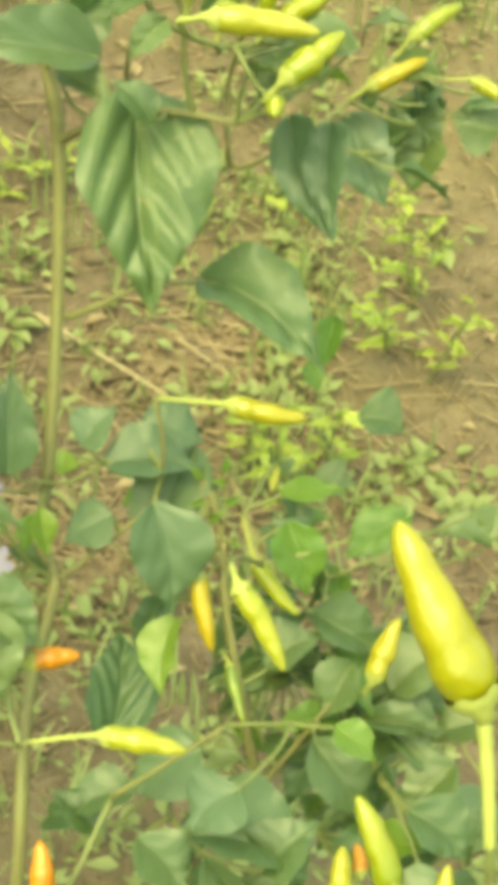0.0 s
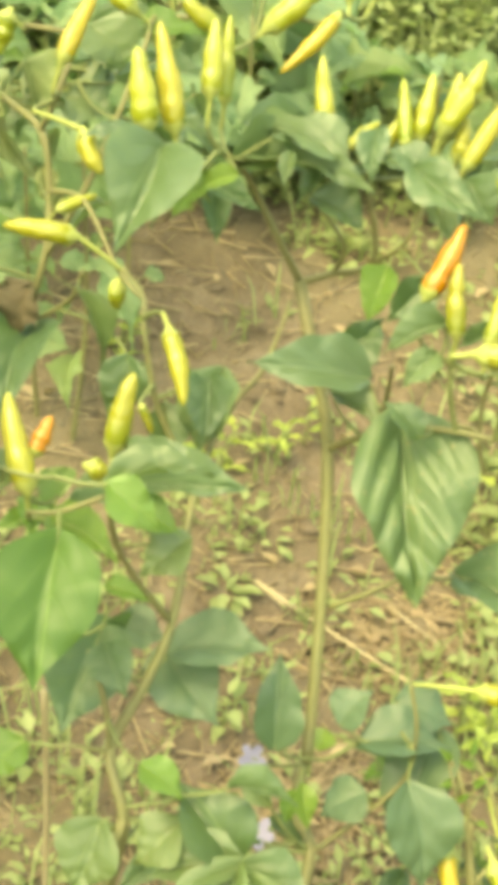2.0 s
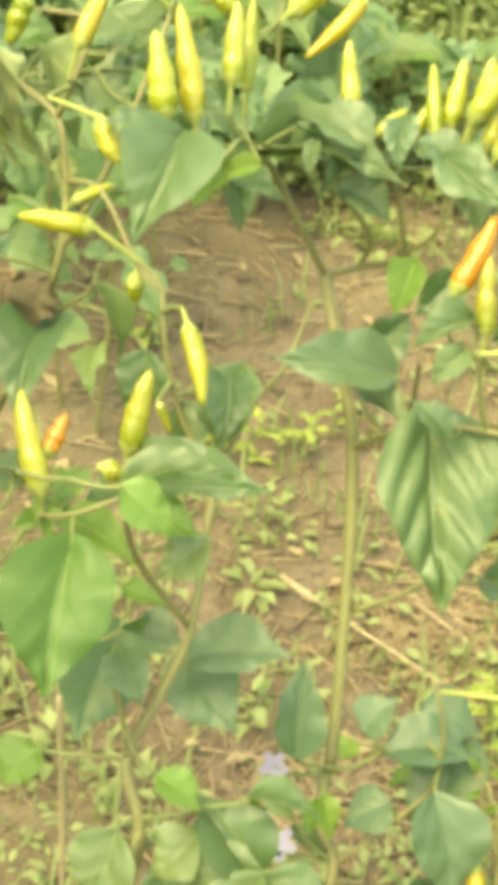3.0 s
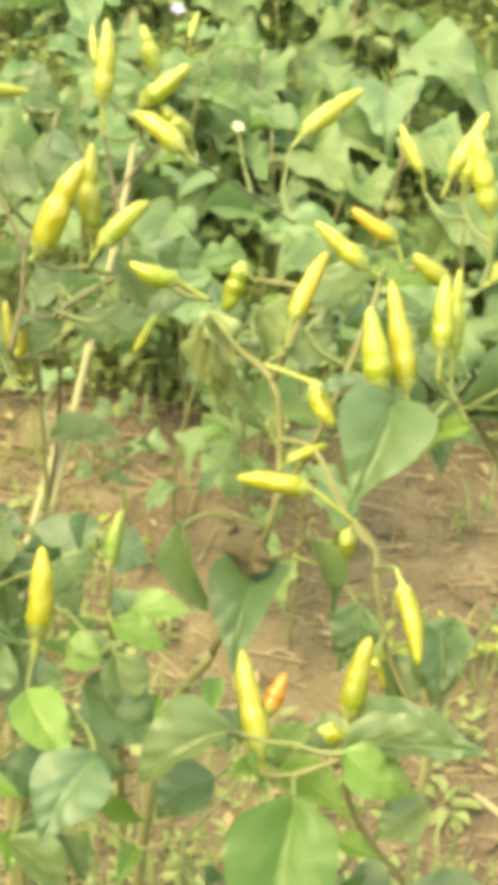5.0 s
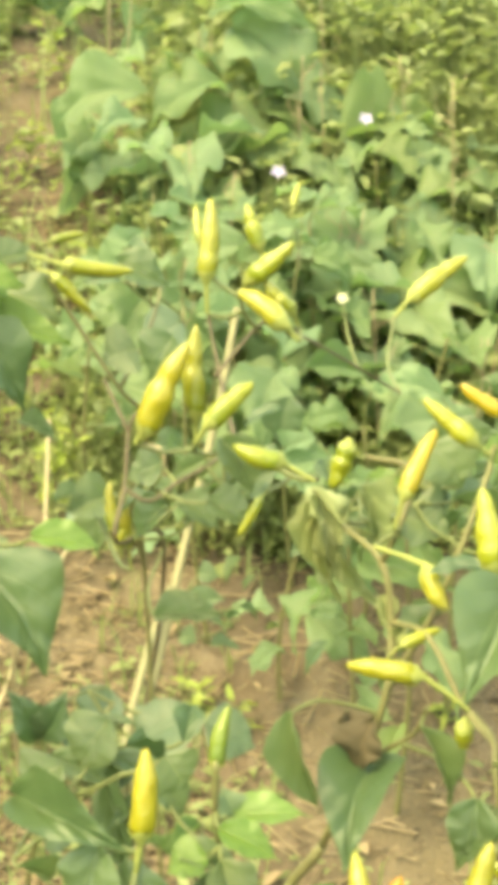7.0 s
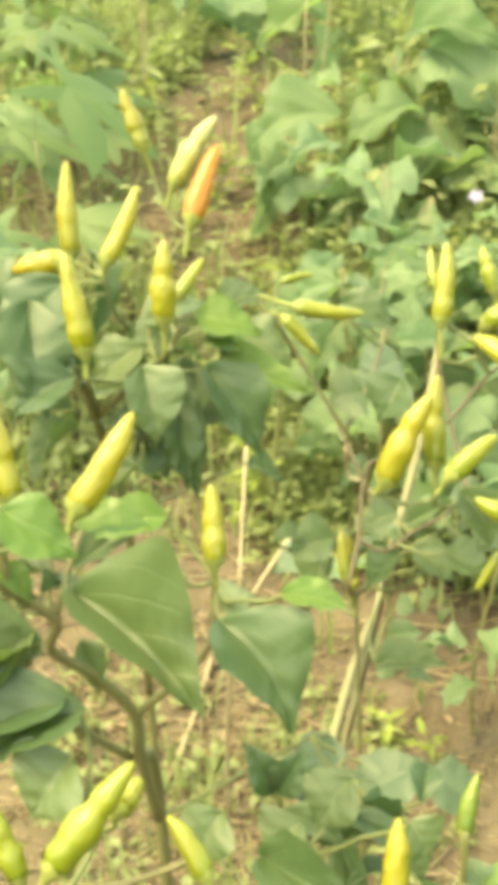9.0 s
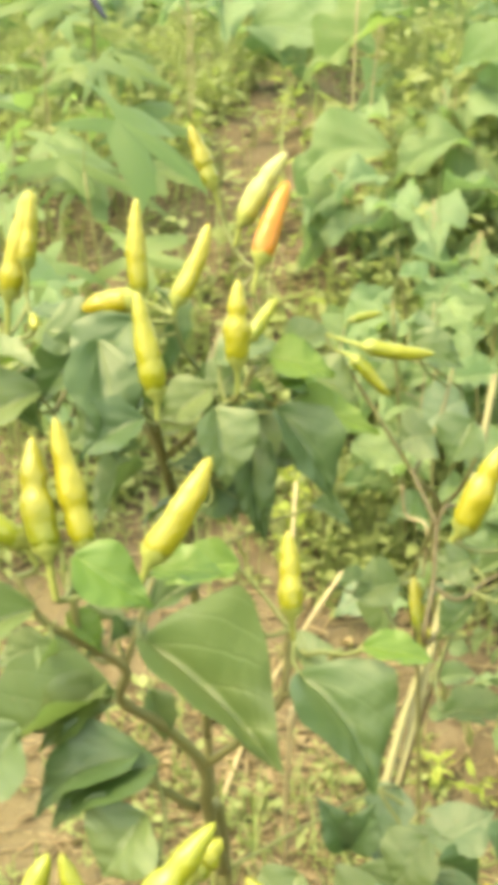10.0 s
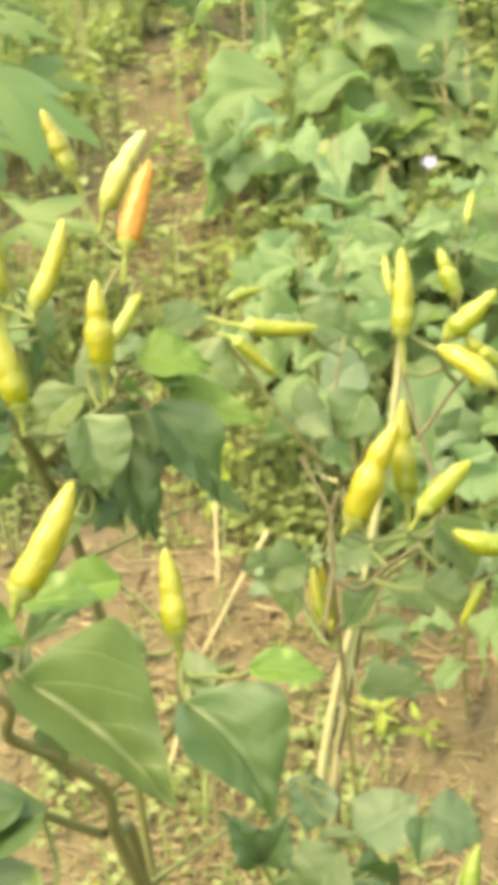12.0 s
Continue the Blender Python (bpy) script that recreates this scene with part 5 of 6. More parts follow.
plant_d.foliage((0.118, 1.013, 0.832), (0.058, 0.116, 0.030), 16, 0.0373)

plant_e = Plant("slender chilli plant with a thin brown stem and yellow fruit", STEM_BROWN)
plant_e.stem([(-0.201, 1.334, 0.485), (-0.163, 1.190, 0.658), (-0.122, 0.930, 0.868), (-0.126, 0.767, 0.939), (-0.123, 0.787, 0.964), (-0.122, 0.806, 0.990)], 0.0026, 0.0016)
plant_e.stem([(-0.201, 1.334, 0.485), (-0.225, 1.300, 0.200), (-0.228, 1.290, 0.000)], 0.0030, 0.0030)
plant_e.stem([(-0.123, 0.786, 0.963), (-0.109, 0.786, 0.956), (-0.095, 0.800, 0.961), (-0.076, 0.815, 0.967), (-0.065, 0.854, 0.965)], 0.0018, 0.0014)
plant_e.stem([(-0.122, 0.806, 0.990), (-0.118, 0.810, 0.999), (-0.111, 0.820, 0.997)], 0.0016, 0.0012)
plant_e.stem([(-0.122, 0.806, 0.990), (-0.130, 0.818, 1.002), (-0.138, 0.831, 1.013)], 0.0016, 0.0012)
plant_e.stem([(-0.065, 0.854, 0.965), (-0.077, 0.915, 0.981), (-0.086, 0.944, 1.013), (-0.087, 0.943, 1.037)], 0.0020, 0.0014)
plant_e.stem([(-0.064, 0.784, 0.988), (-0.051, 0.774, 0.985), (-0.036, 0.788, 0.976), (-0.015, 0.809, 0.959)], 0.0020, 0.0018)
plant_e.stem([(-0.079, 0.884, 0.996), (-0.050, 0.915, 1.021), (-0.037, 0.930, 1.013), (-0.004, 1.006, 0.970), (0.043, 1.077, 0.917)], 0.0018, 0.0013)
plant_e.pepper((-0.083, 0.902, 1.055), (-0.081, 0.922, 1.098), 0.0130, "yellow", (-0.083, 0.898, 1.032))
plant_e.pepper((-0.088, 0.920, 1.072), (-0.091, 0.936, 1.092), 0.0062, "lime", (-0.087, 0.918, 1.060))
plant_e.pepper((-0.052, 0.935, 1.065), (-0.060, 0.946, 1.090), 0.0105, "lime", (-0.050, 0.936, 1.052))
plant_e.pepper((-0.056, 0.901, 1.053), (-0.029, 0.903, 1.075), 0.0130, "lime", (-0.063, 0.904, 1.041))
plant_e.pepper((-0.037, 0.881, 1.031), (-0.064, 0.897, 1.046), 0.0149, "pale", (-0.027, 0.880, 1.020))
plant_e.pepper((-0.032, 0.901, 1.033), (-0.047, 0.901, 1.052), 0.0117, "lime", (-0.027, 0.905, 1.020))
plant_e.pepper((-0.105, 0.757, 1.010), (-0.081, 0.768, 1.054), 0.0155, "yellow", (-0.111, 0.758, 1.002))
plant_e.pepper((-0.080, 0.777, 1.012), (-0.079, 0.791, 1.057), 0.0122, "olive", (-0.081, 0.775, 0.990))
plant_e.pepper((-0.071, 0.758, 1.013), (-0.048, 0.770, 1.031), 0.0125, "lime", (-0.079, 0.758, 1.002))
plant_e.pepper((-0.035, 0.757, 0.991), (-0.059, 0.757, 1.001), 0.0121, "lime", (-0.016, 0.757, 0.980))
plant_e.pepper((-0.047, 0.773, 0.962), (-0.059, 0.767, 0.943), 0.0062, "lime", (-0.043, 0.779, 0.964))
plant_e.pepper((-0.132, 0.797, 0.934), (-0.135, 0.808, 0.959), 0.0078, "olive", (-0.131, 0.799, 0.921))
plant_e.pepper((-0.128, 0.793, 0.925), (-0.125, 0.789, 0.937), 0.0058, "lime", (-0.129, 0.798, 0.915))
plant_e.pepper((0.058, 1.192, 0.959), (0.104, 1.219, 0.985), 0.0164, "pale", (0.043, 1.187, 0.944))
plant_e.pepper((-0.044, 1.398, 0.991), (-0.037, 1.420, 1.010), 0.0073, "pale", (-0.046, 1.396, 0.979))
plant_e.blossom((-0.000, 1.065, 0.994), 0.0045, PETAL_WHITE, "white flower")
plant_e.leaf((-0.066, 0.778, 0.995), (-0.051, 0.766, 0.968), 0.0257, (0.268, -0.804, 0.531))
plant_e.leaf((-0.074, 0.780, 0.958), (-0.049, 0.775, 0.947), 0.0223, (0.235, -0.573, 0.785))
plant_e.leaf((-0.103, 0.803, 0.946), (-0.123, 0.795, 0.928), 0.0230, (-0.302, -0.692, 0.656))
plant_e.leaf((-0.122, 0.891, 0.827), (-0.077, 0.891, 0.827), 0.0244, (0.000, -0.396, 0.918))
plant_e.leaf((-0.045, 0.793, 0.985), (-0.058, 0.784, 0.967), 0.0207, (-0.267, -0.783, 0.562))
plant_e.leaf((-0.106, 0.813, 0.967), (-0.126, 0.810, 0.961), 0.0268, (-0.137, -0.642, 0.755))
plant_e.leaf((-0.057, 0.806, 0.952), (-0.037, 0.811, 0.964), 0.0254, (-0.321, -0.536, 0.781))
plant_e.leaf((-0.093, 0.804, 0.949), (-0.070, 0.797, 0.934), 0.0230, (0.318, -0.570, 0.757))
plant_e.foliage((-0.091, 0.846, 0.935), (0.041, 0.095, 0.025), 12, 0.0205)

plant_k = Plant("leaning plant with two knobbly pale bare stems", STEM_PALE)
plant_k.stem([(-0.213, 1.316, 0.443), (-0.205, 1.371, 0.469), (-0.193, 1.454, 0.510), (-0.172, 1.554, 0.592), (-0.151, 1.629, 0.665), (-0.139, 1.682, 0.715), (-0.125, 1.766, 0.786)], 0.0075, 0.0060)
plant_k.stem([(-0.213, 1.316, 0.443), (-0.228, 1.286, 0.250), (-0.233, 1.276, 0.000)], 0.0085, 0.0085)
plant_k.stem([(-0.222, 1.306, 0.449), (-0.217, 1.360, 0.475), (-0.204, 1.432, 0.515), (-0.189, 1.490, 0.546)], 0.0075, 0.0055)
plant_k.stem([(-0.222, 1.306, 0.449), (-0.243, 1.286, 0.250), (-0.251, 1.276, 0.000)], 0.0075, 0.0075)
plant_k.leaf((-0.065, 1.773, 0.667), (-0.072, 1.772, 0.603), 0.0616, (-0.067, -0.997, 0.026), GREY_LEAVES)
plant_k.leaf((-0.103, 1.785, 0.590), (-0.074, 1.773, 0.564), 0.0547, (0.280, -0.714, 0.642), GREY_LEAVES)
plant_k.leaf((-0.173, 1.550, 0.496), (-0.133, 1.552, 0.499), 0.0284, (-0.035, -0.641, 0.767))
plant_k.leaf((-0.186, 1.533, 0.460), (-0.166, 1.531, 0.454), 0.0284, (0.152, -0.602, 0.784))
plant_k.leaf((-0.171, 1.642, 0.489), (-0.147, 1.641, 0.486), 0.0299, (0.061, -0.640, 0.766))
plant_k.foliage((-0.134, 1.725, 0.409), (0.051, 0.074, 0.065), 9, 0.0304)

plant_f = Plant("bushy young chilli plant with fresh green leaves and one upright fruit", fresh=0.4)
plant_f.stem([(-0.114, 0.609, 0.735), (-0.099, 0.574, 0.823), (-0.093, 0.556, 0.868), (-0.090, 0.550, 0.895)], 0.0045, 0.0040)
plant_f.stem([(-0.099, 0.574, 0.823), (-0.114, 0.609, 0.735), (-0.115, 0.619, 0.368), (-0.104, 0.629, -0.012)], 0.0045, 0.0045)
plant_f.stem([(-0.063, 0.651, 0.723), (-0.058, 0.606, 0.832), (-0.059, 0.584, 0.887), (-0.058, 0.581, 0.920)], 0.0030, 0.0020)
plant_f.stem([(-0.058, 0.606, 0.832), (-0.063, 0.651, 0.723), (-0.064, 0.661, 0.362), (-0.053, 0.671, -0.011)], 0.0030, 0.0030)
plant_f.pepper((-0.087, 0.546, 0.908), (-0.085, 0.558, 0.942), 0.0122, "yellow", (-0.090, 0.543, 0.890))
plant_f.leaf((-0.090, 0.526, 0.885), (-0.067, 0.499, 0.868), 0.0267, (0.020, -0.511, 0.860), FRESH_LEAVES)
plant_f.leaf((-0.051, 0.585, 0.889), (-0.016, 0.586, 0.890), 0.0225, (-0.027, -0.355, 0.935), FRESH_LEAVES)
plant_f.leaf((-0.055, 0.568, 0.894), (-0.029, 0.563, 0.882), 0.0194, (0.250, -0.541, 0.803), FRESH_LEAVES)
plant_f.leaf((-0.143, 0.563, 0.914), (-0.093, 0.536, 0.910), 0.0247, (0.114, -0.673, 0.731), SHADED_LEAVES)
plant_f.leaf((-0.064, 0.577, 0.872), (-0.082, 0.574, 0.865), 0.0214, (-0.248, -0.459, 0.853))
plant_f.leaf((-0.056, 0.576, 0.870), (-0.048, 0.565, 0.846), 0.0243, (0.379, -0.784, 0.491))
plant_f.leaf((-0.069, 0.571, 0.858), (-0.032, 0.560, 0.834), 0.0427, (0.344, -0.526, 0.777), SHADED_LEAVES)
plant_f.leaf((-0.060, 0.501, 0.871), (-0.081, 0.471, 0.849), 0.0365, (-0.064, -0.573, 0.817), SHADED_LEAVES)
plant_f.leaf((-0.105, 0.543, 0.902), (-0.115, 0.532, 0.877), 0.0304, (-0.173, -0.864, 0.473))
plant_f.leaf((-0.078, 0.543, 0.881), (-0.106, 0.536, 0.865), 0.0320, (-0.328, -0.499, 0.802))
plant_f.leaf((-0.051, 0.586, 0.891), (-0.056, 0.591, 0.901), 0.0142, (0.466, -0.675, 0.572))
plant_f.leaf((-0.090, 0.627, 0.875), (-0.079, 0.621, 0.862), 0.0181, (0.438, -0.602, 0.667))
plant_f.leaf((-0.109, 0.555, 0.824), (-0.090, 0.548, 0.810), 0.0370, (0.421, -0.483, 0.767), SHADED_LEAVES)
plant_f.leaf((-0.005, 0.548, 0.849), (-0.049, 0.538, 0.828), 0.0344, (-0.343, -0.342, 0.875))
plant_f.leaf((-0.011, 0.552, 0.817), (-0.037, 0.544, 0.800), 0.0370, (-0.334, -0.535, 0.776))
plant_f.leaf((0.051, 0.536, 0.846), (0.076, 0.528, 0.827), 0.0234, (0.255, -0.692, 0.675), FRESH_LEAVES)
plant_f.leaf((0.054, 0.544, 0.842), (0.101, 0.546, 0.846), 0.0211, (-0.070, -0.127, 0.989))
plant_f.leaf((0.005, 0.596, 0.809), (-0.014, 0.600, 0.819), 0.0272, (0.286, -0.529, 0.799))
plant_f.foliage((-0.077, 0.588, 0.812), (0.045, 0.078, 0.049), 26, 0.0273)
plant_f.foliage((0.046, 0.640, 0.718), (0.064, 0.061, 0.029), 12, 0.0336)

plant_g = Plant("chilli plant with dark zigzag stem, broad glossy leaves and upright fruit")
plant_g.stem([(-0.233, 0.726, 0.816), (-0.231, 0.692, 0.880), (-0.229, 0.683, 0.908), (-0.243, 0.670, 0.936), (-0.260, 0.655, 0.959), (-0.256, 0.653, 0.977), (-0.275, 0.645, 0.995), (-0.288, 0.637, 1.008), (-0.300, 0.640, 1.028)], 0.0050, 0.0024)
plant_g.stem([(-0.231, 0.692, 0.880), (-0.236, 0.741, 0.805), (-0.237, 0.751, 0.403), (-0.226, 0.761, -0.011)], 0.0050, 0.0050)
plant_g.stem([(-0.236, 0.690, 0.878), (-0.251, 0.660, 0.912), (-0.262, 0.631, 0.945), (-0.274, 0.616, 0.963)], 0.0035, 0.0024)
plant_g.stem([(-0.275, 0.645, 0.995), (-0.275, 0.644, 1.019), (-0.276, 0.648, 1.033)], 0.0030, 0.0020)
plant_g.stem([(-0.229, 0.683, 0.908), (-0.207, 0.677, 0.929), (-0.188, 0.679, 0.950), (-0.185, 0.687, 0.972), (-0.184, 0.690, 0.982)], 0.0032, 0.0022)
plant_g.stem([(-0.256, 0.653, 0.977), (-0.249, 0.662, 1.000), (-0.246, 0.676, 1.013)], 0.0024, 0.0018)
plant_g.stem([(-0.188, 0.679, 0.950), (-0.171, 0.678, 0.965), (-0.156, 0.669, 0.983)], 0.0020, 0.0016)
plant_g.stem([(-0.173, 0.560, 0.913), (-0.203, 0.551, 0.905), (-0.227, 0.547, 0.906)], 0.0022, 0.0020)
plant_g.stem([(-0.155, 0.663, 0.851), (-0.143, 0.686, 0.856), (-0.125, 0.713, 0.869)], 0.0020, 0.0016)
plant_g.stem([(-0.155, 0.663, 0.851), (-0.185, 0.690, 0.700), (-0.226, 0.751, 0.350)], 0.0022, 0.0026)
plant_g.pepper((-0.279, 0.627, 1.048), (-0.287, 0.645, 1.094), 0.0153, "olive", (-0.276, 0.624, 1.025))
plant_g.pepper((-0.263, 0.631, 1.050), (-0.276, 0.645, 1.103), 0.0128, "yellow", (-0.260, 0.631, 1.030))
plant_g.pepper((-0.231, 0.627, 1.047), (-0.209, 0.651, 1.084), 0.0151, "yellow", (-0.238, 0.624, 1.031))
plant_g.pepper((-0.176, 0.653, 1.010), (-0.179, 0.668, 1.043), 0.0117, "yellow", (-0.175, 0.652, 0.995))
plant_g.pepper((-0.211, 0.493, 0.955), (-0.182, 0.515, 0.990), 0.0141, "lime", (-0.221, 0.489, 0.936))
plant_g.pepper((-0.192, 0.519, 0.964), (-0.183, 0.528, 0.974), 0.0107, "lime", (-0.194, 0.521, 0.956))
plant_g.pepper((-0.251, 0.485, 0.954), (-0.242, 0.500, 0.982), 0.0121, "lime", (-0.253, 0.484, 0.940))
plant_g.pepper((-0.224, 0.490, 0.952), (-0.236, 0.496, 0.985), 0.0104, "lime", (-0.220, 0.491, 0.936))
plant_g.pepper((-0.246, 0.488, 0.959), (-0.223, 0.498, 0.961), 0.0087, "pale", (-0.252, 0.489, 0.952))
plant_g.pepper((-0.161, 0.531, 0.927), (-0.178, 0.541, 0.948), 0.0110, "lime", (-0.155, 0.531, 0.914))
plant_g.pepper((-0.296, 0.638, 1.047), (-0.352, 0.631, 1.086), 0.0140, "lime", (-0.289, 0.640, 1.034))
plant_g.leaf((-0.234, 0.621, 1.007), (-0.171, 0.590, 0.965), 0.0504, (0.150, -0.480, 0.860), FOLDED_LEAVES)
plant_g.leaf((-0.165, 0.613, 0.999), (-0.132, 0.587, 0.960), 0.0433, (0.250, -0.560, 0.790), FOLDED_LEAVES)
plant_g.leaf((-0.137, 0.615, 1.013), (-0.106, 0.618, 1.006), 0.0196, (0.258, -0.500, 0.827), FRESH_LEAVES)
plant_g.leaf((-0.169, 0.638, 0.993), (-0.156, 0.643, 0.999), 0.0236, (-0.182, -0.594, 0.783))
plant_g.leaf((-0.262, 0.620, 1.047), (-0.229, 0.620, 1.027), 0.0329, (0.357, -0.702, 0.617), FRESH_LEAVES)
plant_g.leaf((-0.237, 0.648, 1.030), (-0.202, 0.653, 1.027), 0.0265, (0.167, -0.416, 0.894))
plant_g.leaf((-0.254, 0.611, 0.991), (-0.283, 0.596, 0.966), 0.0297, (-0.124, -0.776, 0.618))
plant_g.leaf((-0.253, 0.616, 0.980), (-0.293, 0.608, 0.979), 0.0326, (0.062, -0.367, 0.928))
plant_g.leaf((-0.226, 0.588, 0.966), (-0.271, 0.570, 0.943), 0.0425, (-0.179, -0.584, 0.792), SHADED_LEAVES)
plant_g.leaf((-0.226, 0.566, 0.955), (-0.244, 0.554, 0.934), 0.0435, (-0.204, -0.778, 0.594))
plant_g.leaf((-0.290, 0.630, 1.017), (-0.326, 0.615, 0.999), 0.0342, (-0.037, -0.742, 0.669), FOLDED_LEAVES)
plant_g.leaf((-0.289, 0.641, 0.992), (-0.313, 0.632, 0.984), 0.0233, (-0.075, -0.597, 0.799))
plant_g.leaf((-0.250, 0.610, 0.986), (-0.310, 0.588, 0.964), 0.0397, (-0.164, -0.451, 0.877), FOLDED_LEAVES)
plant_g.leaf((-0.234, 0.590, 0.970), (-0.279, 0.572, 0.947), 0.0375, (-0.178, -0.565, 0.805), SHADED_LEAVES)
plant_g.leaf((-0.285, 0.582, 0.983), (-0.308, 0.567, 0.953), 0.0373, (-0.145, -0.827, 0.543))
plant_g.leaf((-0.251, 0.674, 0.953), (-0.242, 0.668, 0.929), 0.0162, (0.547, -0.741, 0.390))
plant_g.leaf((-0.279, 0.648, 1.006), (-0.264, 0.645, 0.988), 0.0162, (0.594, -0.570, 0.568), FRESH_LEAVES)
plant_g.leaf((-0.212, 0.702, 1.010), (-0.246, 0.692, 1.002), 0.0276, (-0.004, -0.573, 0.820))
plant_g.leaf((-0.158, 0.675, 0.872), (-0.171, 0.672, 0.901), 0.0199, (0.255, -0.762, 0.595), SHADED_LEAVES)
plant_g.leaf((-0.156, 0.675, 0.872), (-0.143, 0.677, 0.899), 0.0239, (0.067, -0.794, 0.604), SHADED_LEAVES)
plant_g.leaf((-0.116, 0.643, 0.901), (-0.132, 0.633, 0.882), 0.0341, (-0.328, -0.703, 0.631))
plant_g.leaf((-0.162, 0.569, 0.930), (-0.175, 0.560, 0.913), 0.0292, (-0.179, -0.804, 0.567))
plant_g.leaf((-0.135, 0.617, 0.893), (-0.150, 0.609, 0.879), 0.0333, (-0.285, -0.661, 0.694))
plant_g.leaf((-0.083, 0.605, 0.906), (-0.073, 0.601, 0.892), 0.0304, (0.424, -0.772, 0.474))
plant_g.leaf((-0.125, 0.810, 0.784), (-0.091, 0.824, 0.804), 0.0488, (-0.303, -0.470, 0.829), GREY_LEAVES)
plant_g.leaf((-0.085, 0.820, 0.791), (-0.054, 0.819, 0.776), 0.0413, (0.402, -0.401, 0.823), GREY_LEAVES)
plant_g.leaf((-0.150, 0.834, 0.807), (-0.159, 0.820, 0.777), 0.0421, (-0.451, -0.757, 0.474), GREY_LEAVES)
plant_g.leaf((-0.255, 0.698, 0.985), (-0.217, 0.712, 1.002), 0.0289, (-0.172, -0.565, 0.807))
plant_g.leaf((-0.198, 0.672, 0.989), (-0.238, 0.667, 0.993), 0.0206, (0.144, -0.258, 0.955))
plant_g.foliage((-0.280, 0.655, 0.999), (0.024, 0.052, 0.019), 10, 0.0210)
plant_g.foliage((-0.132, 0.660, 0.853), (0.063, 0.061, 0.022), 16, 0.0300)

plant_h = Plant("chilli plant with a crown of upright yellow fruit and one orange")
plant_h.stem([(-0.301, 0.973, 0.750), (-0.287, 0.918, 0.848), (-0.279, 0.864, 0.953), (-0.278, 0.823, 1.019), (-0.272, 0.789, 1.051)], 0.0045, 0.0040)
plant_h.stem([(-0.287, 0.918, 0.848), (-0.301, 0.973, 0.750), (-0.302, 0.983, 0.377), (-0.291, 0.993, -0.008)], 0.0045, 0.0045)
plant_h.stem([(-0.278, 0.823, 1.019), (-0.248, 0.802, 1.047), (-0.223, 0.779, 1.071), (-0.211, 0.769, 1.090)], 0.0030, 0.0020)
plant_h.stem([(-0.278, 0.823, 1.019), (-0.301, 0.833, 1.057), (-0.323, 0.855, 1.077), (-0.331, 0.797, 1.054)], 0.0030, 0.0020)
plant_h.stem([(-0.248, 0.802, 1.047), (-0.252, 0.838, 1.069), (-0.246, 0.896, 1.095), (-0.238, 0.929, 1.104)], 0.0024, 0.0018)
plant_h.pepper((-0.291, 0.846, 1.111), (-0.293, 0.861, 1.161), 0.0120, "yellow", (-0.290, 0.845, 1.091))
plant_h.pepper((-0.258, 0.747, 1.083), (-0.268, 0.759, 1.132), 0.0136, "yellow", (-0.258, 0.747, 1.068))
plant_h.pepper((-0.286, 0.810, 1.115), (-0.314, 0.809, 1.110), 0.0150, "gold", (-0.275, 0.814, 1.111))
plant_h.pepper((-0.259, 0.806, 1.116), (-0.245, 0.827, 1.153), 0.0120, "yellow", (-0.262, 0.807, 1.107))
plant_h.pepper((-0.248, 0.938, 1.134), (-0.223, 0.956, 1.171), 0.0143, "cream", (-0.255, 0.937, 1.117))
plant_h.pepper((-0.234, 0.915, 1.115), (-0.220, 0.941, 1.156), 0.0154, "orange", (-0.239, 0.909, 1.093))
plant_h.pepper((-0.218, 0.760, 1.096), (-0.217, 0.768, 1.136), 0.0130, "yellow", (-0.219, 0.762, 1.078))
plant_h.pepper((-0.215, 0.782, 1.102), (-0.203, 0.798, 1.119), 0.0087, "lime", (-0.219, 0.781, 1.090))
plant_h.pepper((-0.268, 0.942, 1.155), (-0.281, 0.948, 1.190), 0.0116, "olive", (-0.264, 0.944, 1.138))
plant_h.pepper((-0.349, 0.823, 1.134), (-0.347, 0.836, 1.171), 0.0093, "yellow", (-0.350, 0.823, 1.116))
plant_h.pepper((-0.360, 0.824, 1.116), (-0.349, 0.837, 1.170), 0.0151, "yellow", (-0.364, 0.824, 1.090))
plant_h.pepper((-0.356, 0.847, 1.126), (-0.353, 0.861, 1.165), 0.0093, "lime", (-0.358, 0.846, 1.105))
plant_h.pepper((-0.338, 0.799, 1.108), (-0.336, 0.792, 1.103), 0.0064, "pale", (-0.338, 0.805, 1.103))
plant_h.pepper((-0.262, 0.650, 1.029), (-0.263, 0.655, 1.034), 0.0063, "pale", (-0.262, 0.652, 1.022))
plant_h.leaf((-0.300, 0.790, 1.095), (-0.281, 0.756, 1.043), 0.0466, (0.452, -0.658, 0.603), SHADED_LEAVES)
plant_h.leaf((-0.272, 0.765, 1.062), (-0.304, 0.752, 1.044), 0.0345, (-0.087, -0.728, 0.680), SHADED_LEAVES)
plant_h.leaf((-0.206, 0.789, 1.090), (-0.173, 0.792, 1.080), 0.0253, (0.283, -0.584, 0.761))
plant_h.leaf((-0.230, 0.757, 1.069), (-0.221, 0.746, 1.033), 0.0344, (0.581, -0.719, 0.381))
plant_h.leaf((-0.205, 0.796, 1.057), (-0.171, 0.786, 1.012), 0.0332, (0.600, -0.650, 0.450), SHADED_LEAVES)
plant_h.leaf((-0.222, 0.797, 1.043), (-0.214, 0.779, 0.991), 0.0283, (0.460, -0.818, 0.345), SHADED_LEAVES)
plant_h.leaf((-0.242, 0.793, 1.070), (-0.265, 0.780, 1.048), 0.0317, (-0.169, -0.760, 0.628))
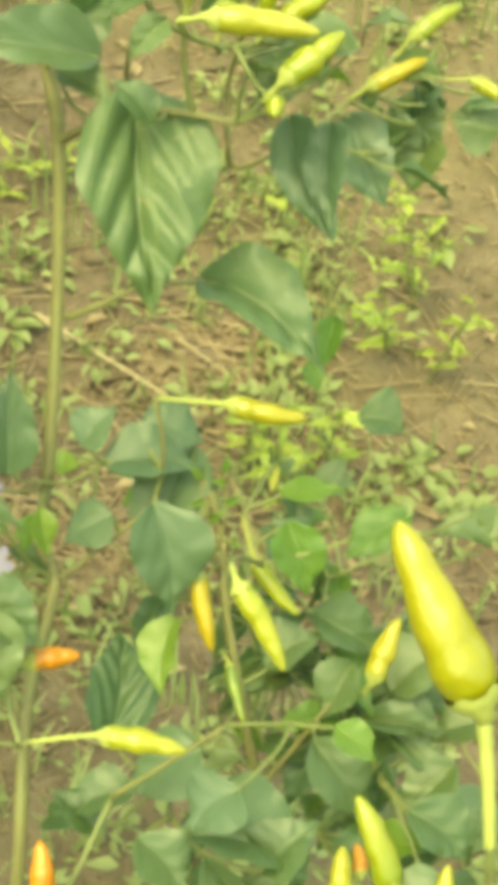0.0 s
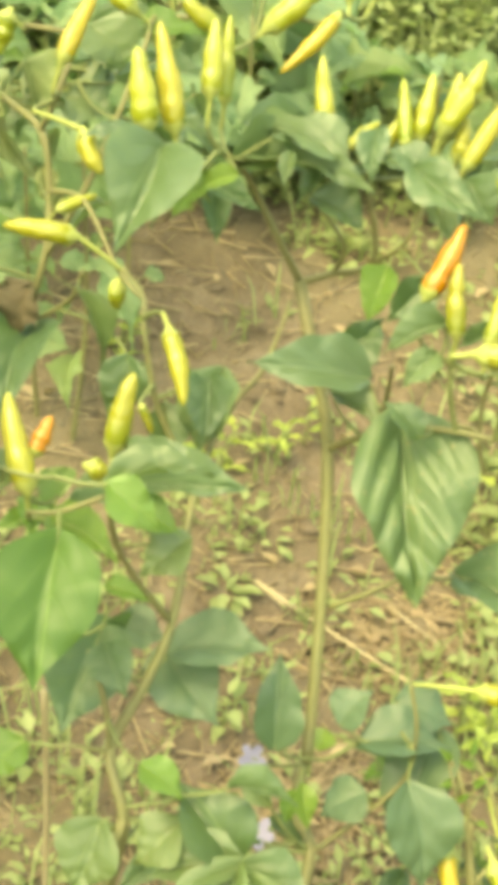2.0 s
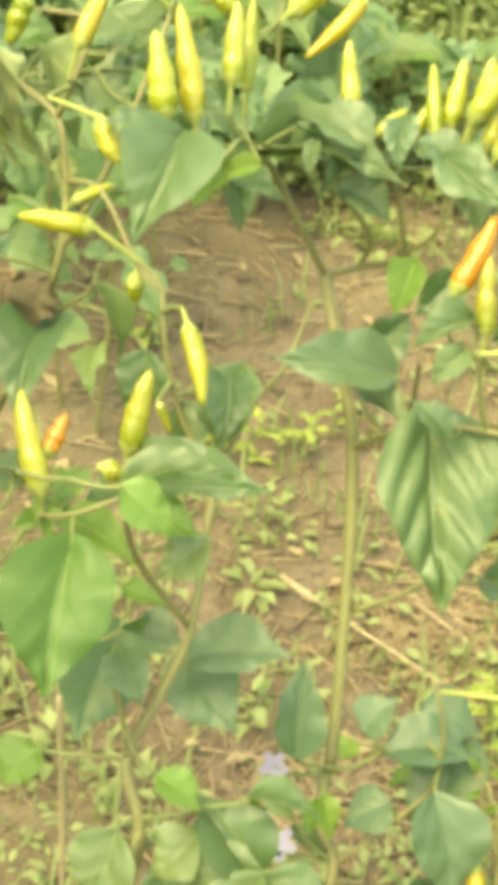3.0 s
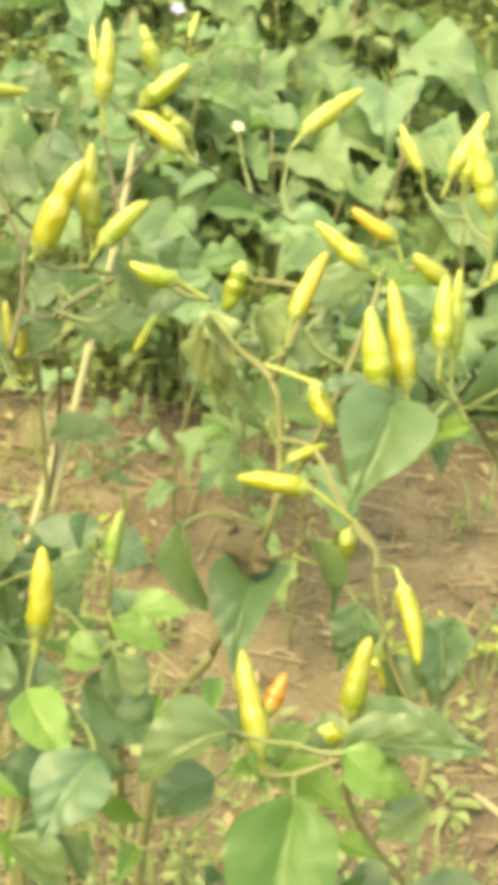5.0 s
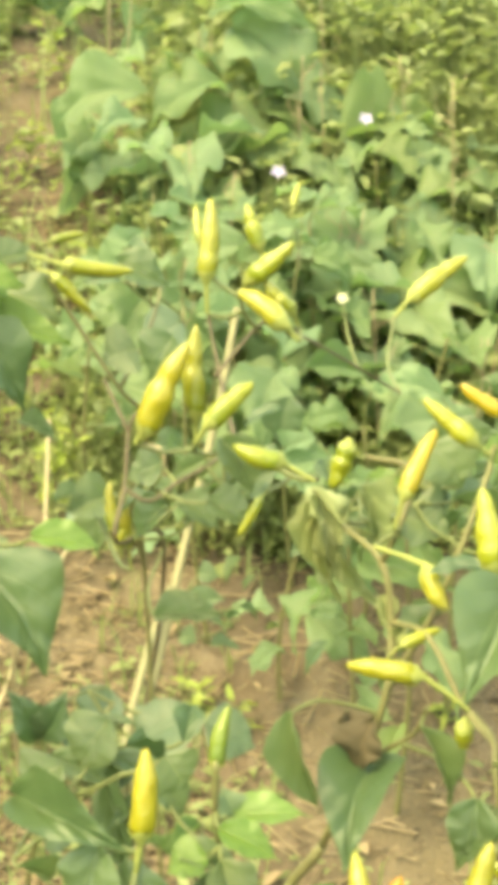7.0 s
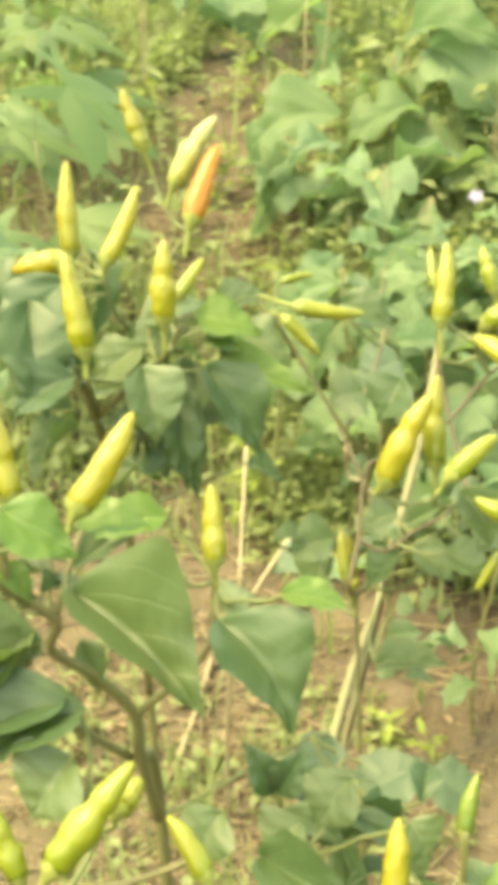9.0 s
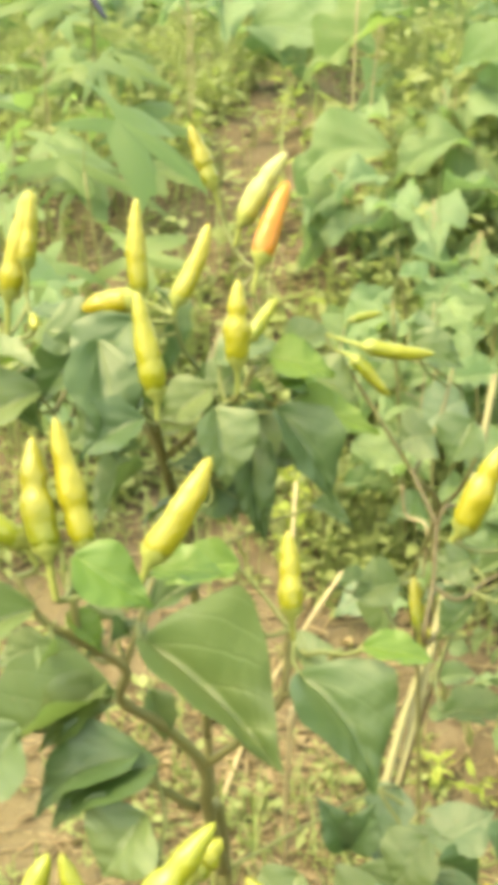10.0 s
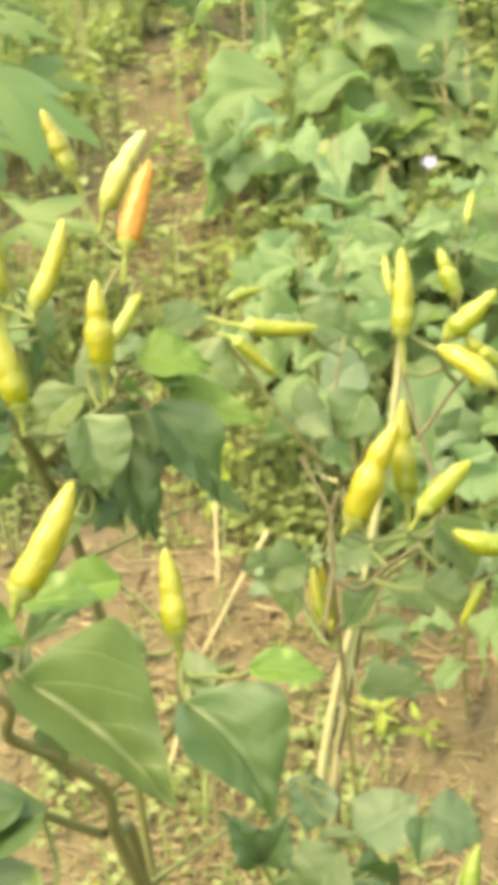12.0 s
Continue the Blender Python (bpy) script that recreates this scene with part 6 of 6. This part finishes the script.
plant_h.leaf((-0.229, 0.808, 1.078), (-0.247, 0.799, 1.064), 0.0285, (-0.139, -0.744, 0.654))
plant_h.leaf((-0.277, 0.830, 1.114), (-0.269, 0.815, 1.069), 0.0161, (0.803, -0.512, 0.304))
plant_h.leaf((-0.236, 0.799, 1.084), (-0.203, 0.809, 1.091), 0.0273, (-0.010, -0.587, 0.810))
plant_h.leaf((-0.310, 0.814, 1.088), (-0.343, 0.795, 1.054), 0.0291, (-0.126, -0.804, 0.581), SHADED_LEAVES)
plant_h.leaf((-0.336, 0.814, 1.096), (-0.310, 0.816, 1.085), 0.0423, (0.351, -0.598, 0.720))
plant_h.leaf((-0.337, 0.786, 1.069), (-0.377, 0.769, 1.047), 0.0379, (-0.052, -0.744, 0.666))
plant_h.leaf((-0.316, 0.782, 1.042), (-0.279, 0.789, 1.037), 0.0345, (0.227, -0.581, 0.782))
plant_h.leaf((-0.211, 0.820, 1.083), (-0.177, 0.825, 1.072), 0.0241, (0.310, -0.631, 0.711), FRESH_LEAVES)
plant_h.leaf((-0.231, 0.800, 1.005), (-0.256, 0.798, 1.015), 0.0437, (0.334, -0.556, 0.761), SHADED_LEAVES)
plant_h.leaf((-0.220, 0.809, 1.056), (-0.235, 0.789, 1.012), 0.0335, (0.539, -0.818, 0.201))
plant_h.leaf((-0.226, 0.860, 1.020), (-0.224, 0.835, 0.958), 0.0279, (-0.192, -0.914, 0.358), SHADED_LEAVES)
plant_h.leaf((-0.212, 0.834, 1.068), (-0.184, 0.834, 1.056), 0.0241, (0.315, -0.587, 0.746), FRESH_LEAVES)
plant_h.leaf((-0.232, 0.833, 1.073), (-0.248, 0.824, 1.058), 0.0207, (-0.173, -0.756, 0.631), FRESH_LEAVES)
plant_h.leaf((-0.211, 0.918, 1.041), (-0.176, 0.917, 1.022), 0.0361, (0.390, -0.533, 0.751))
plant_h.leaf((-0.283, 0.801, 1.105), (-0.307, 0.781, 1.066), 0.0463, (-0.173, -0.839, 0.516), SHADED_LEAVES)
plant_h.leaf((-0.280, 0.786, 1.065), (-0.310, 0.770, 1.038), 0.0427, (-0.140, -0.781, 0.608))
plant_h.foliage((-0.262, 0.850, 1.006), (0.059, 0.087, 0.038), 20, 0.0361)
plant_h.foliage((-0.225, 0.833, 1.067), (0.034, 0.044, 0.020), 10, 0.0249)
plant_h.foliage((-0.361, 0.854, 1.051), (0.042, 0.065, 0.040), 14, 0.0320)

plant_i = Plant("small chilli plant with thin twigs and slim green fruit")
plant_i.stem([(-0.160, 1.100, 0.762), (-0.158, 1.039, 0.849), (-0.134, 0.980, 0.930), (-0.147, 0.944, 0.968), (-0.181, 0.957, 1.020), (-0.193, 0.945, 1.046)], 0.0026, 0.0018)
plant_i.stem([(-0.158, 1.039, 0.849), (-0.160, 1.100, 0.762), (-0.161, 1.110, 0.385), (-0.150, 1.120, -0.004)], 0.0026, 0.0026)
plant_i.stem([(-0.134, 0.980, 0.930), (-0.120, 0.962, 0.950), (-0.108, 0.955, 0.976)], 0.0024, 0.0018)
plant_i.stem([(-0.147, 0.944, 0.968), (-0.134, 1.001, 0.988), (-0.128, 1.058, 1.011)], 0.0024, 0.0018)
plant_i.pepper((-0.173, 0.933, 1.055), (-0.134, 0.949, 1.047), 0.0117, "pale", (-0.199, 0.935, 1.062))
plant_i.pepper((-0.181, 0.929, 1.048), (-0.160, 0.929, 1.024), 0.0096, "lime", (-0.195, 0.933, 1.053))
plant_i.pepper((-0.188, 0.971, 1.062), (-0.169, 0.983, 1.063), 0.0064, "lime", (-0.193, 0.971, 1.056))
plant_i.pepper((-0.136, 0.870, 0.889), (-0.139, 0.873, 0.926), 0.0075, "olive", (-0.135, 0.873, 0.870))
plant_i.leaf((-0.153, 1.015, 1.035), (-0.116, 1.016, 1.019), 0.0352, (0.316, -0.665, 0.676))
plant_i.leaf((-0.137, 0.955, 0.991), (-0.159, 0.948, 0.985), 0.0430, (0.032, -0.726, 0.687))
plant_i.leaf((-0.111, 0.945, 1.002), (-0.128, 0.933, 0.980), 0.0422, (-0.232, -0.780, 0.581))
plant_i.leaf((-0.161, 0.957, 0.885), (-0.191, 0.949, 0.879), 0.0368, (0.036, -0.662, 0.749))
plant_i.leaf((-0.225, 0.941, 1.054), (-0.194, 0.950, 1.060), 0.0275, (0.016, -0.580, 0.814))
plant_i.leaf((-0.185, 1.071, 0.823), (-0.219, 1.059, 0.807), 0.0383, (-0.159, -0.573, 0.804), GREY_LEAVES)
plant_i.leaf((-0.169, 0.996, 0.865), (-0.179, 0.979, 0.827), 0.0352, (-0.418, -0.781, 0.464))
plant_i.leaf((-0.130, 1.177, 0.944), (-0.165, 1.164, 0.928), 0.0548, (-0.113, -0.642, 0.758), GREY_LEAVES)
plant_i.foliage((-0.153, 1.084, 0.969), (0.061, 0.095, 0.040), 3, 0.0365)
plant_i.foliage((-0.174, 1.043, 0.869), (0.037, 0.095, 0.040), 2, 0.0300)

plant_j = Plant("chilli plant close by with one large bright yellow fruit")
plant_j.stem([(0.238, 0.187, 0.810), (0.231, 0.196, 0.843)], 0.0032, 0.0030)
plant_j.stem([(0.231, 0.196, 0.843), (0.249, 0.198, 0.786), (0.248, 0.208, 0.393), (0.259, 0.218, -0.012)], 0.0032, 0.0032)
plant_j.pepper((0.223, 0.220, 0.891), (0.206, 0.254, 0.922), 0.0162, "yellow", (0.226, 0.196, 0.860))
plant_j.pepper((0.249, 0.263, 0.724), (0.239, 0.287, 0.746), 0.0117, "lime", (0.251, 0.260, 0.712))
plant_j.pepper((0.237, 0.271, 0.702), (0.241, 0.288, 0.712), 0.0093, "yellow", (0.235, 0.269, 0.693))
plant_j.pepper((0.250, 0.285, 0.696), (0.250, 0.295, 0.700), 0.0062, "orange", (0.250, 0.286, 0.689))
plant_j.pepper((0.267, 0.254, 0.723), (0.269, 0.263, 0.733), 0.0070, "yellow", (0.267, 0.256, 0.714))
plant_j.leaf((0.266, 0.260, 0.728), (0.250, 0.255, 0.717), 0.0235, (-0.548, -0.073, 0.834))
broad_plant((0.257, 2.637, 0.441), 0.270, 15, 0.135, 369)
broad_plant((0.081, 2.737, 0.478), 0.241, 15, 0.140, 999)
broad_plant((0.440, 2.724, 0.473), 0.218, 15, 0.148, 425)
broad_plant((-0.010, 2.420, 0.359), 0.297, 13, 0.111, 966)
broad_plant((0.160, 2.316, 0.320), 0.318, 13, 0.115, 219)
broad_plant((0.321, 2.327, 0.324), 0.338, 13, 0.115, 813)
broad_plant((-0.135, 2.334, 0.327), 0.351, 13, 0.107, 672)
broad_plant((-0.075, 2.111, 0.243), 0.366, 15, 0.099, 577)
broad_plant((-0.340, 2.711, 0.468), 0.195, 11, 0.123, 223)
broad_plant((-0.354, 2.408, 0.354), 0.276, 10, 0.104, 455)
broad_plant((-0.105, 3.490, 0.744), 0.120, 13, 0.155, 480)
broad_plant((0.205, 3.490, 0.744), 0.120, 13, 0.155, 707)
broad_plant((0.475, 3.584, 0.771), 0.120, 13, 0.158, 983)
broad_plant((0.031, 2.011, 0.206), 0.394, 13, 0.089, 253)
broad_plant((0.153, 2.505, 0.391), 0.242, 12, 0.104, 281)
broad_plant((-0.085, 1.864, 0.154), 0.336, 10, 0.067, 627)
broad_plant((0.027, 1.731, 0.110), 0.505, 12, 0.074, 538)
broad_plant((0.071, 1.694, 0.098), 0.539, 12, 0.072, 462)
broad_plant((-0.020, 2.456, 0.373), 0.423, 12, 0.098, 485)
broad_plant((-0.121, 2.493, 0.386), 0.421, 12, 0.100, 662)
broad_plant((0.145, 1.834, 0.143), 0.487, 15, 0.081, 844)
broad_plant((0.345, 2.223, 0.285), 0.219, 11, 0.090, 11)
broad_plant((0.532, 2.194, 0.274), 0.240, 13, 0.090, 798)
broad_plant((0.685, 2.169, 0.265), 0.257, 13, 0.090, 737)
broad_plant((-0.176, 2.970, 0.565), 0.340, 11, 0.166, 335)
broad_plant((0.188, 3.713, 0.804), 0.120, 15, 0.185, 245)
broad_plant((0.411, 3.901, 0.842), 0.120, 15, 0.194, 899)
broad_plant((-0.826, 2.463, 0.375), 0.644, 11, 0.164, 582, cut=True)
broad_plant((-1.168, 3.168, 0.637), 0.493, 13, 0.172, 302, cut=True)
broad_plant((-1.006, 3.206, 0.650), 0.478, 11, 0.175, 559, None, (-1.021, 3.186, 1.168), True)
broad_plant((-1.045, 2.605, 0.429), 0.611, 10, 0.135, 248, cut=True)
broad_plant((-1.255, 3.917, 0.844), 0.346, 13, 0.199, 910, cut=True)
broad_plant((-1.546, 4.044, 0.861), 0.357, 13, 0.208, 75, cut=True)
broad_plant((-0.982, 4.160, 0.872), 0.289, 13, 0.208, 517)
broad_plant((-0.314, 3.649, 0.789), 0.329, 11, 0.176, 470)
broad_plant((-0.262, 3.157, 0.633), 0.378, 11, 0.162, 463)
broad_plant((-0.324, 2.929, 0.550), 0.383, 10, 0.161, 375)
broad_plant((-0.608, 4.619, 0.891), 0.256, 11, 0.226, 208)
broad_plant((-0.278, 2.256, 0.297), 0.552, 11, 0.073, 444)
broad_plant((-0.197, 1.988, 0.198), 0.632, 11, 0.064, 418)
broad_plant((-0.899, 2.222, 0.284), 0.625, 8, 0.096, 961)
dry_stick([(0.303, 1.444, 0.056), (0.395, 1.352, 0.039), (0.479, 1.267, 0.030)], 0.0040)
dry_stick([(0.300, 1.449, 0.052), (0.335, 1.405, 0.046)], 0.0030)
dry_stick([(0.470, 1.404, 0.044), (0.522, 1.336, 0.036)], 0.0025)
dry_stick([(-0.481, 1.983, 0.217), (-0.490, 1.865, 0.175), (-0.507, 1.757, 0.139)], 0.0070)
dry_stick([(-0.479, 1.782, 0.144), (-0.448, 1.745, 0.133)], 0.0030)
dry_stick([(-0.439, 3.043, 1.168), (-0.450, 3.038, 1.019), (-0.466, 3.068, 0.838)], 0.0040)
dry_stick([(-0.405, 3.125, 1.108), (-0.423, 3.127, 0.987), (-0.442, 3.113, 0.818)], 0.0030)
dry_stick([(-0.234, 0.954, 0.788), (-0.244, 0.972, 0.716), (-0.259, 1.023, 0.607)], 0.0035)
dry_stick([(0.023, 0.604, 0.656), (0.025, 0.633, 0.543), (0.025, 0.654, 0.418)], 0.0040)
dry_stick([(-0.308, 1.723, 0.543), (-0.349, 1.692, 0.485), (-0.401, 1.668, 0.402)], 0.0060)
dry_stick([(-0.200, 1.392, 0.786), (-0.199, 1.422, 0.744), (-0.176, 1.382, 0.749), (-0.181, 1.403, 0.686)], 0.0030)
dry_stick([(-0.388, 1.866, 0.606), (-0.386, 1.809, 0.540), (-0.384, 1.745, 0.456)], 0.0050)
dry_stick([(0.555, 1.273, 0.773), (0.550, 1.234, 0.689), (0.573, 1.249, 0.523)], 0.0055)
dry_stick([(0.576, 1.266, 0.771), (0.559, 1.238, 0.726), (0.553, 1.229, 0.682)], 0.0050)
broad_plant((0.010, 3.037, 0.590), 0.158, 12, 0.155, 38)
broad_plant((0.269, 3.022, 0.584), 0.132, 12, 0.155, 50)
broad_plant((-0.209, 2.930, 0.550), 0.173, 12, 0.139, 187)
broad_plant((-0.455, 3.208, 0.651), 0.120, 10, 0.152, 274)
broad_plant((-0.225, 2.202, 0.277), 0.322, 10, 0.093, 797)
broad_plant((0.322, 2.118, 0.246), 0.379, 12, 0.106, 191)
broad_plant((-0.002, 2.852, 0.522), 0.303, 12, 0.135, 789)
broad_plant((0.231, 2.854, 0.522), 0.277, 12, 0.145, 154)
broad_plant((-0.287, 2.569, 0.415), 0.409, 10, 0.113, 396)
broad_plant((-0.403, 2.211, 0.280), 0.380, 8, 0.084, 791)
broad_plant((-0.092, 2.566, 0.414), 0.350, 9, 0.104, 273, (-0.102, 2.553, 0.801))
broad_plant((0.059, 2.763, 0.488), 0.340, 9, 0.121, 926, (0.051, 2.745, 0.858))
broad_plant((-1.839, 5.293, 0.895), 0.343, 12, 0.273, 292)
broad_plant((-1.537, 5.549, 0.895), 0.334, 12, 0.282, 519)
broad_plant((-1.212, 5.797, 0.895), 0.283, 12, 0.291, 74)
broad_plant((-0.856, 5.694, 0.895), 0.282, 12, 0.282, 793)
broad_plant((-0.521, 5.574, 0.895), 0.244, 12, 0.273, 611)
broad_plant((-2.072, 5.256, 0.895), 0.398, 12, 0.273, 369)
for k in range(16):
    far = random.Random(k)
    broad_plant((-3.6 + 0.36 * k + far.uniform(-0.1, 0.1), 8.6 + far.uniform(-0.9, 1.2), 0.895), far.uniform(0.3, 0.5), 16, far.uniform(0.34, 0.44), 600 + k, cut=k % 3 == 0)
broad_plant((-1.602, 6.772, 0.895), 0.395, 14, 0.341, 906)
broad_plant((-2.086, 6.669, 0.895), 0.431, 14, 0.341, 482)
broad_plant((-0.875, 6.927, 0.895), 0.340, 14, 0.341, 691)
weed((0.736, 1.364, 0.032), 0.160, 7, 513)
weed((0.800, 1.448, 0.047), 0.170, 7, 245)
weed((0.767, 1.529, 0.064), 0.120, 6, 84)
weed((0.778, 1.323, 0.026), 0.140, 7, 110)
weed((0.546, 1.175, 0.011), 0.110, 6, 821)
weed((0.517, 1.200, 0.018), 0.090, 5, 494)
weed((0.607, 1.173, 0.017), 0.100, 6, 122)
weed((0.548, 1.108, 0.014), 0.120, 6, 594)
weed((0.354, 1.665, 0.103), 0.060, 4, 140)
weed((0.398, 1.694, 0.112), 0.050, 4, 196)
weed((0.638, 1.581, 0.076), 0.100, 6, 625)
weed((0.138, 1.831, 0.154), 0.080, 4, 771)
weed((0.272, 1.633, 0.091), 0.080, 5, 702)
weed((0.198, 1.653, 0.094), 0.060, 4, 802)
weed((-0.474, 2.232, 0.301), 0.200, 7, 876)
weed((-0.520, 2.414, 0.372), 0.200, 7, 305)
weed((-0.440, 2.657, 0.461), 0.220, 8, 810)
weed((-0.472, 2.300, 0.329), 0.120, 4, 956)
weed((-0.201, 1.843, 0.158), 0.050, 4, 260)
weed((-0.129, 1.827, 0.154), 0.050, 4, 149)
weed((-0.828, 2.907, 0.557), 0.120, 6, 840)
weed((-0.686, 3.185, 0.657), 0.140, 7, 531)
weed((-0.553, 3.315, 0.702), 0.160, 7, 513)
weed((-0.892, 3.592, 0.785), 0.120, 6, 658)
weed((-0.652, 3.665, 0.805), 0.160, 7, 486)
weed((-0.427, 3.307, 0.699), 0.180, 7, 325)
weed((-0.493, 3.009, 0.595), 0.140, 7, 183)
weed((-0.347, 2.984, 0.583), 0.140, 7, 433)
weed((-0.493, 2.825, 0.525), 0.140, 7, 219)
# Thin dry stalks with side shoots that stick up among the eggplants.
stalk_rnd = random.Random(58)
for spot in range(26):
    x, y = (stalk_rnd.uniform(-0.35, 0.65), stalk_rnd.uniform(2.1, 3.3)) if spot < 18 else (stalk_rnd.uniform(-1.3, -0.3), stalk_rnd.uniform(2.9, 4.6))
    foot = Vector((x, y, soil_at(x, y) - 0.01))
    tall = (0.42 if spot < 18 else 0.5) * stalk_rnd.uniform(0.75, 1.15)
    p = Plant("thin dry weed stalk with bare side shoots among eggplants", STRAW, [], 0.0, "dry stalk", "dry_stalk", "dry stalks among the eggplants")
    top = foot + Vector((stalk_rnd.uniform(-0.05, 0.05), stalk_rnd.uniform(-0.05, 0.05), tall))
    p.stem([foot, foot.lerp(top, 0.5) + Vector((stalk_rnd.uniform(-0.015, 0.015), 0, 0)), top], 0.0026, 0.0014)
    for shoot in range(3):
        knee = foot.lerp(top, 0.55 + 0.14 * shoot)
        p.stem([knee, knee + Vector((stalk_rnd.uniform(-0.035, 0.035), stalk_rnd.uniform(-0.02, 0.02), 0.03)), knee + Vector((stalk_rnd.uniform(-0.05, 0.05), stalk_rnd.uniform(-0.03, 0.03), 0.06))], 0.0016, 0.0009)

broad_plant((-0.162, 2.411, 0.356), 0.466, 11, 0.083, 331)
broad_plant((-0.089, 2.320, 0.321), 0.470, 9, 0.076, 767)

for plant in Plant.every:
    plant.grow_stalks()
build_weeds()
build_undergrowth()
build_litter()
